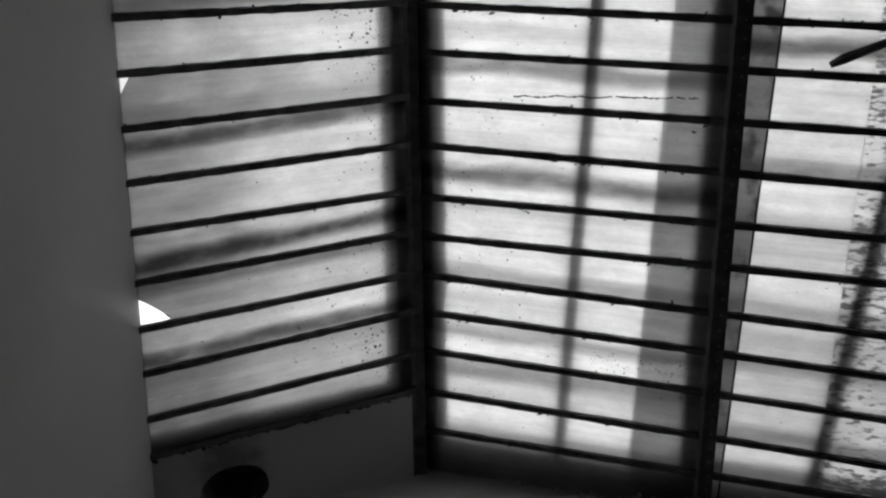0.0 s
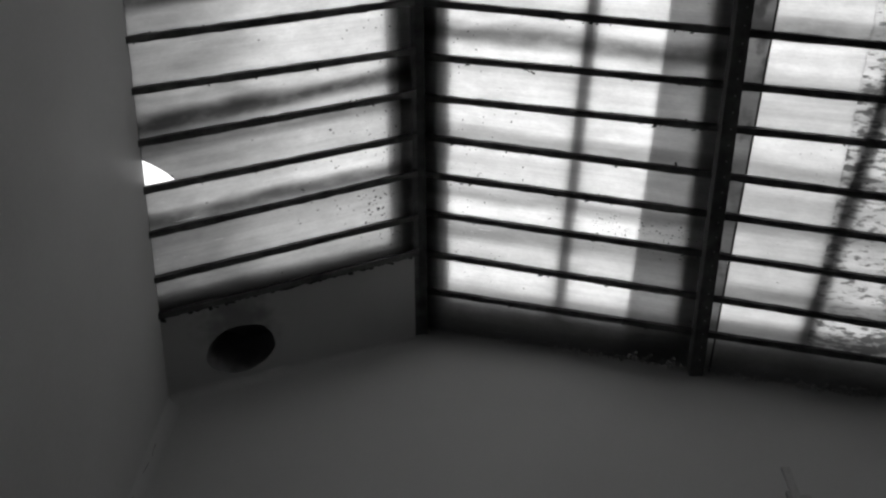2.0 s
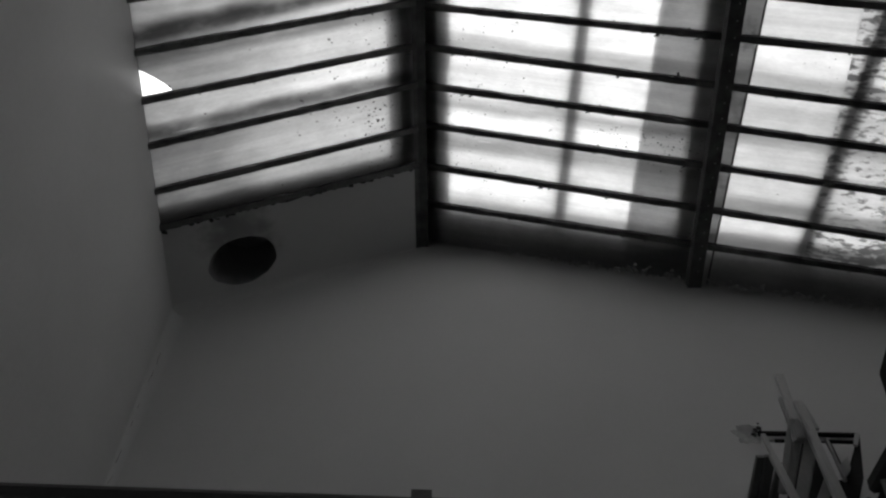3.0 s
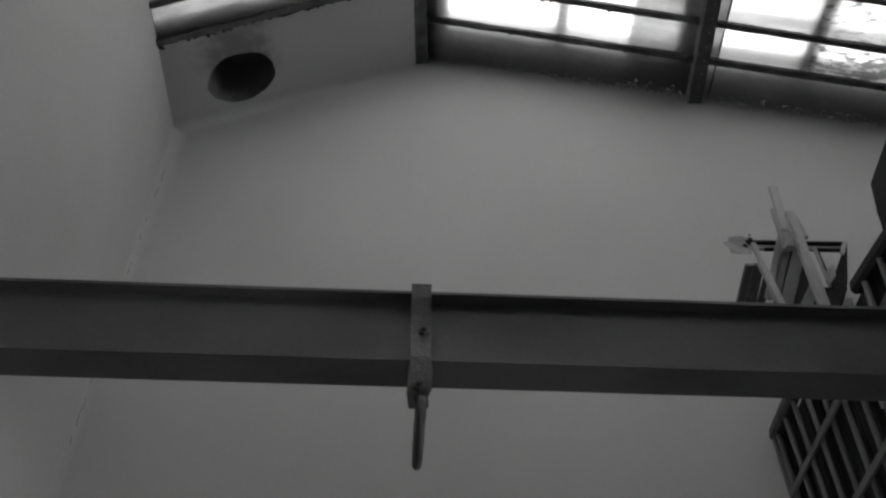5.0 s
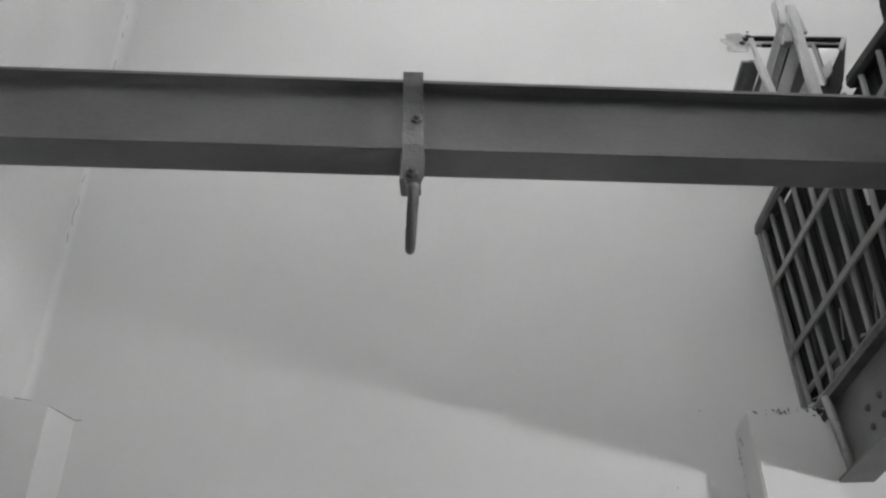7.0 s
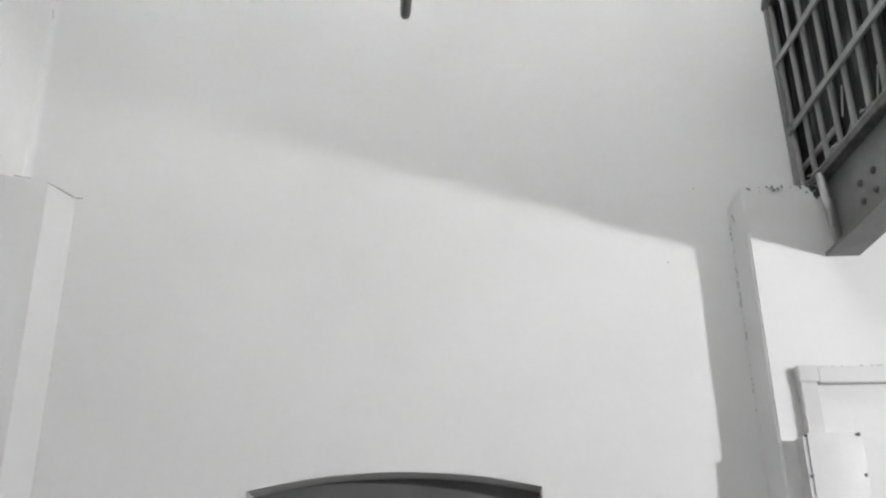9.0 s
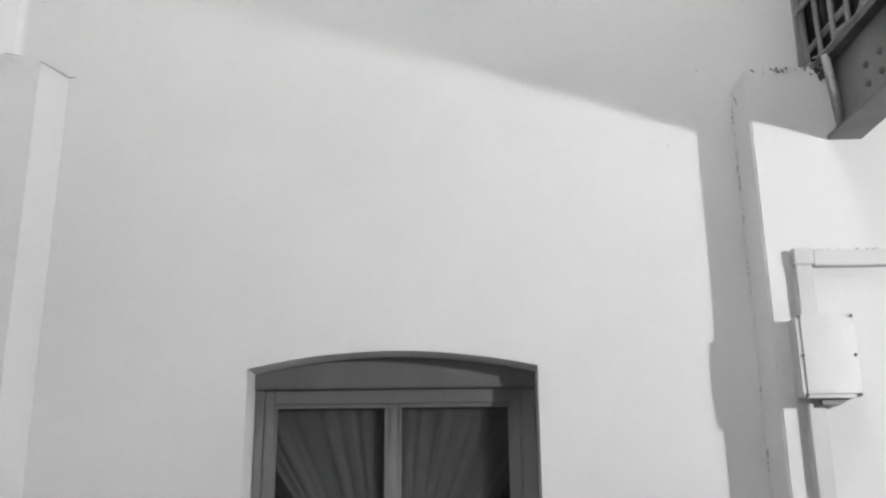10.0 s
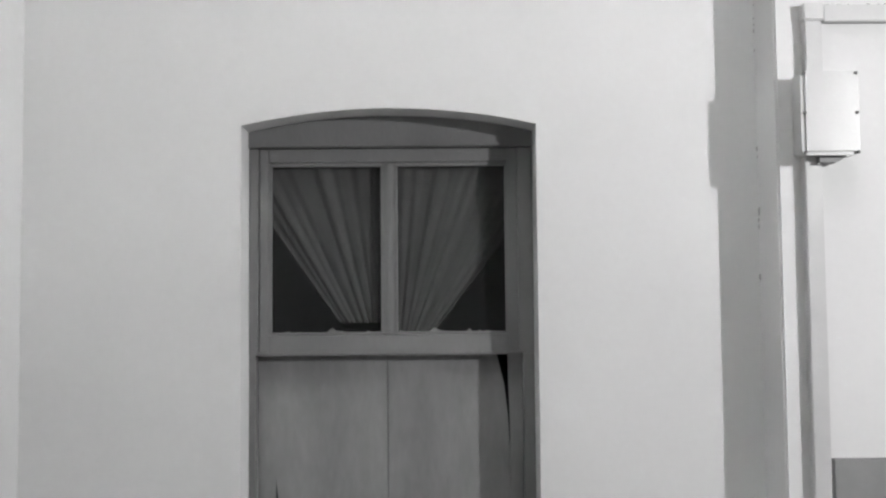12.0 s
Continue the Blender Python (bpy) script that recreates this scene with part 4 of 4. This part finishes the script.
def curtain(top0, top1, low0, low1, folds, phase, drop):
    """An opaque curtain, gathered to one side at the foot: folds run from the rod to the gathering."""
    bm = bmesh.new()
    nu, nv = 130, 60
    rows = []
    for j in range(nv + 1):
        v = j / nv
        ease = v ** 1.05
        row = []
        for i in range(nu + 1):
            u = i / nu
            x = (top0 + (top1 - top0) * u) * (1 - ease) + (low0 + (low1 - low0) * u) * ease
            x += 0.006 * math.sin(6 * u + phase) * v * (1 - v)
            fold = 2.6 * noise.noise((u * folds * 1.9, phase + 0.5 * v, 0.0)) + 0.9 * noise.noise((u * folds * 5.0, phase * 3 + 0.3 * v, 1.7)) + 0.35 * math.sin(u * folds * 13 + phase)
            row.append(bm.verts.new((min(max(x, -0.466), 0.446), 3.438 + 0.0050 * fold * (1 - 0.45 * v) + 0.006 * v, 2.160 - drop * v)))
        rows.append(row)
    for j in range(nv):
        for i in range(nu):
            bm.faces.new([rows[j][i], rows[j][i + 1], rows[j + 1][i + 1], rows[j + 1][i]])
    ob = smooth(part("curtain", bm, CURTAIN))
    m = ob.modifiers.new("thickness", "SOLIDIFY")
    m.thickness = 0.003
    return tagged(ob, "curtain gathered towards the window's middle, coloured near black for the dark behind it", "curtain", group="pair of curtains")


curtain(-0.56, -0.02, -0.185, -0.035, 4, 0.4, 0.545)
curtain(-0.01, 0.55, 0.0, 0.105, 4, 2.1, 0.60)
tagged(part("curtain_rod", rod([(-0.468, 3.452, 2.168), (0.448, 3.452, 2.168)], 0.006, 8), DARK_WOOD_VOID), "thin dark rod that carries the curtains", "curtain rod")

# ---- electrical box and trunking on the pilaster ----
FACE = 3.090
ebox = empty("junction_box", "white enamelled junction box with corner screws", "junction box", (1.285, FACE, 2.1))
bm = box(1.204, 3.004, 2.099, 1.375, 3.022, 2.348, 0.012)
lid = part("lid", bm, ENAMEL, ebox, "white lid with worn edges")
part("body", box(1.209, 3.0225, 2.104, 1.372, FACE - 0.0005, 2.345, 0.004), ENAMEL, ebox)
for x, z in ((1.215, 2.341), (1.215, 2.224), (1.215, 2.108), (1.368, 2.341), (1.368, 2.224), (1.368, 2.108)):
    bm = bmesh.new()
    bmesh.ops.create_cone(bm, segments=10, radius1=0.0055, radius2=0.0045, depth=0.006, cap_ends=True, matrix=Matrix.Translation((x - 0.002, 3.003, z - 0.001)) @ Matrix.Rotation(radians(90), 4, "X"))
    part("screw", bm, RUST, lid, "dark rusty screw")
part("gland", prism([(1.262, 2.0995), (1.345, 2.0995), (1.316, 2.082), (1.264, 2.082)], 3.03, 3.08), PANEL_GREY, ebox, "grey cable gland under the box")
fix(ebox)
trunk = empty("cable_trunking", "white painted cable trunking on the pilaster", "trunking", (1.235, FACE, 1.0))
part("riser", box(1.240, 3.056, 2.3455, 1.292, FACE - 0.0005, 2.512, 0.003), ENAMEL, trunk)
part("riser", box(1.229, 3.056, 0.0, 1.281, FACE - 0.0005, 2.1035, 0.003), ENAMEL, trunk)
part("run", box(1.3005, 3.062, 2.511, 2.60, FACE - 0.0005, 2.562, 0.003), ENAMEL, trunk)
part("elbow", box(1.236, 3.053, 2.5125, 1.300, FACE - 0.001, 2.566, 0.004), ENAMEL, trunk)
fix(trunk)
tagged(part("wall_cabinet", box(1.288, 3.060, 0.35, 1.95, FACE - 0.0005, 1.214, 0.004), PANEL_GREY), "flat grey steel cabinet on the pilaster", "cabinet")

# pendant lamp under the gallery deck
pendant = empty("pendant_lamp", "small pendant lamp hanging under the gallery deck", "lamp", (2.70, 1.09, 3.16))
part("cord", rod([(2.70, 1.09, 3.159), (2.70, 1.09, 2.70)], 0.003, 6), BAR, pendant)
part("socket", rod([(2.70, 1.09, 2.70), (2.70, 1.09, 2.635)], [0.012, 0.020], 10), ENAMEL, pendant)
fix(pendant)

# ---- dirt, cracks and lumps ----
def flakes(name, spots, mat, label, category, thick=0.002):
    """Small ragged flakes: place, size, the way that they face, stretch along z or x."""
    bm = bmesh.new()
    for p, size, face, stretch in spots:
        f = Vector(face).normalized()
        s = f.cross(Vector((0, 0, 1)) if abs(f.z) < 0.9 else Vector((0, 1, 0))).normalized()
        w = f.cross(s)
        ring = []
        n = 7
        for k in range(n):
            a = 2 * math.pi * k / n
            r = size * random.uniform(0.5, 1.15)
            ring.append(Vector(p) + s * r * math.cos(a) + w * r * stretch * math.sin(a))
        v = [bm.verts.new(q) for q in ring]
        t = bm.verts.new(Vector(p) + f * thick)
        for k in range(n):
            bm.faces.new([v[k], v[(k + 1) % n], t])
        bm.faces.new(v[::-1])
    return tagged(part(name, bm, mat), label, category, kind="stuff")


def crack(name, pts, width, label, gaps=0.0):
    bm = bmesh.new()
    for i in range(len(pts) - 1):
        if gaps and random.random() < gaps:
            continue
        a, b = Vector(pts[i]), Vector(pts[i + 1])
        rod([a, b], [width * random.uniform(0.5, 1.2), width * random.uniform(0.5, 1.2)], 5, bm)
    return tagged(part(name, bm, DUST), label, "crack", kind="stuff")


def jag(a, b, n, amp):
    a, b = Vector(a), Vector(b)
    return [a + (b - a) * i / n + Vector((random.uniform(-amp, amp), 0, random.uniform(-amp, amp))) for i in range(n + 1)]


crack("plaster_crack", jag((-1.385 + 0.29 * cove_r(5.84), END - 0.002 - 0.29 * cove_r(5.84), 5.84), (-1.388 + 0.29 * cove_r(5.10), END - 0.002 - 0.29 * cove_r(5.10), 5.10), 16, 0.006)[:7], 0.0014, "thin crack down the wall's corner", 0.4)
crack("plaster_crack", jag((-1.386 + 0.29 * cove_r(5.50), END - 0.002 - 0.29 * cove_r(5.50), 5.50), (-1.384 + 0.29 * cove_r(4.85), END - 0.002 - 0.29 * cove_r(4.85), 4.85), 16, 0.006), 0.0013, "thin crack down the wall's corner", 0.4)
crack("plaster_crack", jag((-1.384 + 0.29 * cove_r(4.60), END - 0.002 - 0.29 * cove_r(4.60), 4.60), (-1.384 + 0.29 * cove_r(4.05), END - 0.002 - 0.29 * cove_r(4.05), 4.05), 14, 0.006), 0.0012, "thin crack down the wall's corner", 0.4)
crack("plaster_crack", [(-1.36, 3.043, 3.294), (-1.30, 3.043, 3.282), (-1.24, 3.043, 3.270), (-1.178, 3.043, 3.250), (-1.1755, 3.12, 3.268), (-1.175, 3.20, 3.285), (-1.174, 3.258, 3.298), (-1.150, END - 0.001, 3.300)], 0.0019, "dark crack along the pilaster's top", 0.15)

flakes("rubble", RUBBLE, SOOT, "crumbled grey plaster along the foot of the railing", "rubble", 0.006)
spots = []
faint = []
for i in range(30):
    z = random.choice((3.0, 2.86, 2.62, 2.35, 1.9)) + random.gauss(0, 0.10)
    faint.append(((1.1585, END - 0.002 - random.random() * 0.012, min(z, 3.1)), random.uniform(0.002, 0.006), (-0.6, -1, 0), random.uniform(0.8, 3.0)))
flakes("paint_chips", faint, CLOUDY, "faint chips of paint along the pilaster's corner", "paint", 0.001)
for cx, n, spread in ((1.185, 3, 0.004), (1.25, 8, 0.020), (1.275, 5, 0.008), (1.375, 9, 0.018), (1.22, 2, 0.015)):
    for i in range(n):
        spots.append(((cx + random.gauss(0, spread), FACE - 0.001, 3.195 - abs(random.gauss(0, 0.009))), random.uniform(0.002, 0.007), (0, -1, 0), random.uniform(0.4, 1.6)))
for i in range(5):
    spots.append(((1.1585, FACE + 0.11 + random.random() * 0.06, 3.17 - random.random() * 0.06), random.uniform(0.003, 0.006), (-1, 0, 0), 1.6))
for x, z, r in ((0.93, 3.00, 0.003), (-1.18, 2.47, 0.003), (1.05, 3.28, 0.003)):
    spots.append(((x, END - 0.001, z), r, (0, -1, 0), 1.0))
for i in range(70):
    spots.append(((1.26 + random.random() * 1.2, 3.064 + random.random() * 0.02, 2.5625 + random.random() * 0.003), random.uniform(0.003, 0.009), (0, -0.6, 1), 0.8))
for i in range(18):
    spots.append(((1.215 + random.random() * 0.15, 3.018 + random.random() * 0.01, 2.349), random.uniform(0.002, 0.005), (0, -0.6, 1), 0.8))
flakes("dirt_specks", spots, DUST, "dark specks of dirt and flaked paint on the walls", "dirt")

# patch of rough mortar beside the rack
bm = bmesh.new()
ring = []
for k in range(40):
    a = 2 * math.pi * k / 40
    r = 1 + 0.34 * noise.noise((math.cos(a) * 2.6, math.sin(a) * 2.6, 0.7)) + 0.09 * random.uniform(-1, 1)
    ring.append((1.540 + 0.062 * r * math.copysign(abs(math.cos(a)) ** 0.6, math.cos(a)), 5.150 + 0.058 * r * math.copysign(abs(math.sin(a)) ** 0.6, math.sin(a))))
prism(ring, END - 0.0018, END - 0.0005, bm)
tagged(part("mortar_patch", bm, CLOUDY), "rough grey mortar patch on the wall", "mortar", kind="stuff")
spots = [((1.600 + random.gauss(0, 0.012), END - 0.004, 5.175 + random.gauss(0, 0.025)), random.uniform(0.006, 0.016), (0, -1, 0), 1.0) for i in range(12)]
flakes("sooty_mark", spots, GRIME_VOID, "dark ragged mark beside the mortar patch", "mark", 0.006)

# ragged mortar along the wall head, broken plaster above the strip
spots = []
for i in range(150):
    x = random.uniform(0.0, 2.9)
    if x > 0.5 or random.random() < 0.3:
        spots.append(((x, END - 0.012, 6.900 - 0.3355 * x + random.uniform(-0.012, 0.012)), random.uniform(0.006, 0.02), (0, -1, -0.4), random.uniform(0.4, 0.8)))
for i in range(110):
    x = random.uniform(0.75, 3.0)
    spots.append((right_roof(x, END - 0.012 - abs(random.gauss(0, 0.018)), -0.002), random.uniform(0.005, 0.016), (0, -0.5, -1), random.uniform(0.5, 1.0)))
flakes("mortar_lumps", spots, LIME, "ragged mortar lumps under the roof's edge", "mortar", 0.014)
spots = []
for i in range(120):
    u = random.random()
    p = row_l(0, u, -0.003, random.gauss(0.018, 0.008))
    spots.append((p, random.uniform(0.006, 0.026), (0, 0, -1), random.uniform(0.3, 0.9)))
# black ribbon along the strip: the dark eave gap is painted, not open
bm = bmesh.new()
edge = []
for i in range(91):
    u = 1.03 * i / 90
    deep = 0.012 + 0.030 * max(0.0, 0.25 + noise.noise((u * 9, 3.1, 0))) + 0.014 * abs(noise.noise((u * 40, 1.1, 0)))
    edge.append((bm.verts.new(row_l(0, u, -0.004, -0.012)), bm.verts.new(row_l(0, u, -0.004, deep)), bm.verts.new(row_l(0, u, 0.004, deep))))
for a, b in zip(edge, edge[1:]):
    bm.faces.new([a[0], b[0], b[1], a[1]])
    bm.faces.new([a[1], b[1], b[2], a[2]])
tagged(part("eave_gap_strip", bm, GRIME_VOID), "black ragged strip that stands for the dark eave gap under the glass", "plaster", kind="stuff")
flakes("broken_plaster", spots, GRIME_VOID, "sooty broken plaster round the flue and the pane edge", "plaster", 0.006)

# leaf litter and moss on bars and panes
spots = []
for k in range(len(ROWS_R)):
    for i in range(16):
        p = row_r(k, random.uniform(0.05, 3.0), -0.010, random.choice((-0.017, 0.017)) + random.gauss(0, 0.004))
        spots.append((p, random.uniform(0.003, 0.009), (0.2, 0, -1), random.uniform(0.4, 1.6)))
for k in range(len(ROWS_L)):
    for i in range(12):
        p = row_l(k, random.random(), -0.010, random.choice((-0.017, 0.017)) + random.gauss(0, 0.004))
        spots.append((p, random.uniform(0.003, 0.009), (0.2, 0, -1), random.uniform(0.4, 1.6)))
for i in range(260):
    k = random.randrange(11)
    q = random.random() ** 0.7
    p = row_l(k, 0.06 + abs(random.gauss(0, 0.10)), 0.006, -0.02 - 0.2 * q)
    spots.append((p, random.uniform(0.0015, 0.0055), (0.3, 0, -1), random.uniform(0.5, 1.5)))
for i in range(190):
    k = random.randrange(12)
    p = row_r(k, 0.16 + abs(random.gauss(0, 0.22)), 0.006, -0.02 - 0.2 * random.random())
    spots.append((p, random.uniform(0.0015, 0.005), (-0.3, 0, -1), random.uniform(0.5, 1.8)))
for k, x0, x1, v0, v1, count in ((2, 0.95, 1.50, 0.35, 0.95, 110), (1, 0.9, 1.5, 0.05, 0.35, 25), (0, 2.1, 2.9, 0.1, 0.9, 40), (4, 1.9, 2.3, 0.1, 0.9, 20)):
    for i in range(count):
        y0, y1 = ROWS_R[k + 1][0], ROWS_R[k][0]
        spots.append((row_r(k, random.uniform(x0, x1), 0.006, -(1 - random.uniform(v0, v1)) * (y1 - y0)), random.uniform(0.002, 0.006), (-0.3, 0, -1), random.uniform(0.3, 1.0)))
for k in (1, 8, 9):
    for i in range(34):
        spots.append((row_l(k, 0.10 + abs(random.gauss(0, 0.09)), 0.006, -0.03 - 0.19 * random.random()), random.uniform(0.003, 0.009), (0.3, 0, -1), random.uniform(0.4, 1.3)))
flakes("leaf_litter", spots, BAR, "specks of moss and leaf litter on the roof glass", "litter")
tagged(part("twig", rod([right_roof(1.908, 0.806, -0.004), right_roof(1.96, 0.778, -0.004), right_roof(2.12, 0.705, 0.0), right_roof(2.40, 0.60, 0.0)], [0.015, 0.024, 0.019, 0.023], 9), BAR), "dark blunt stick lying on the roof glass", "twig", group="twigs on the roof")
for a, b, r in (((1.38, 2.02, -0.003), (1.395, 2.07, -0.01), 0.006), ((0.66, 1.60, -0.004), (0.60, 1.57, -0.006), 0.005)):
    pts = [right_roof(a[0] + (b[0] - a[0]) * i / 6 - 0.05, a[1] + (b[1] - a[1]) * i / 6 + random.uniform(-0.005, 0.005), a[2] + (b[2] - a[2]) * i / 6) for i in range(7)]
    tagged(part("twig", rod(pts, [r * random.uniform(0.5, 1.2) for q in pts], 6), BAR), "dark twig caught on the roof glass", "twig", group="twigs on the roof")
# ragged crack across one pane, with dirt in it
bm = bmesh.new()
pts = [right_roof(0.52 + 0.86 * i / 60, 0.985 - 0.012 * i / 60 + 0.010 * noise.noise((i * 0.16, 2.0, 0)) + random.uniform(-0.003, 0.003), 0.004) for i in range(61)]
for i in range(60):
    if random.random() > 0.05:
        rod([pts[i], pts[i + 1]], [random.uniform(0.0015, 0.0060), random.uniform(0.0015, 0.0060)], 5, bm)
tagged(part("glass_crack", bm, BAR), "dirt-filled ragged crack across a roof pane", "crack", kind="stuff")
# curled leaves on the bars
spots = []
for i in range(60):
    k = random.randrange(12)
    spots.append((row_r(k, random.uniform(0.15, 1.45), -0.004, 0.018 + random.uniform(0, 0.012)), random.uniform(0.008, 0.021), (0.2, 0.2, -1), random.uniform(0.25, 0.6)))
flakes("fallen_leaves", spots, BAR, "curled dead leaves lying on the glazing bars", "leaves", 0.006)
# smudges, and the dark void painted as flakes, where the girder meets the pilaster
spots = [((1.405 + random.gauss(0, 0.014), FACE - 0.002, 3.19 - abs(random.gauss(0, 0.022))), random.uniform(0.005, 0.013), (0, -1, 0), random.uniform(0.6, 1.6)) for i in range(16)]
flakes("corner_void", spots, GRIME_VOID, "black flakes for the dark void and smudges where the girder meets the pilaster", "grime", 0.002)
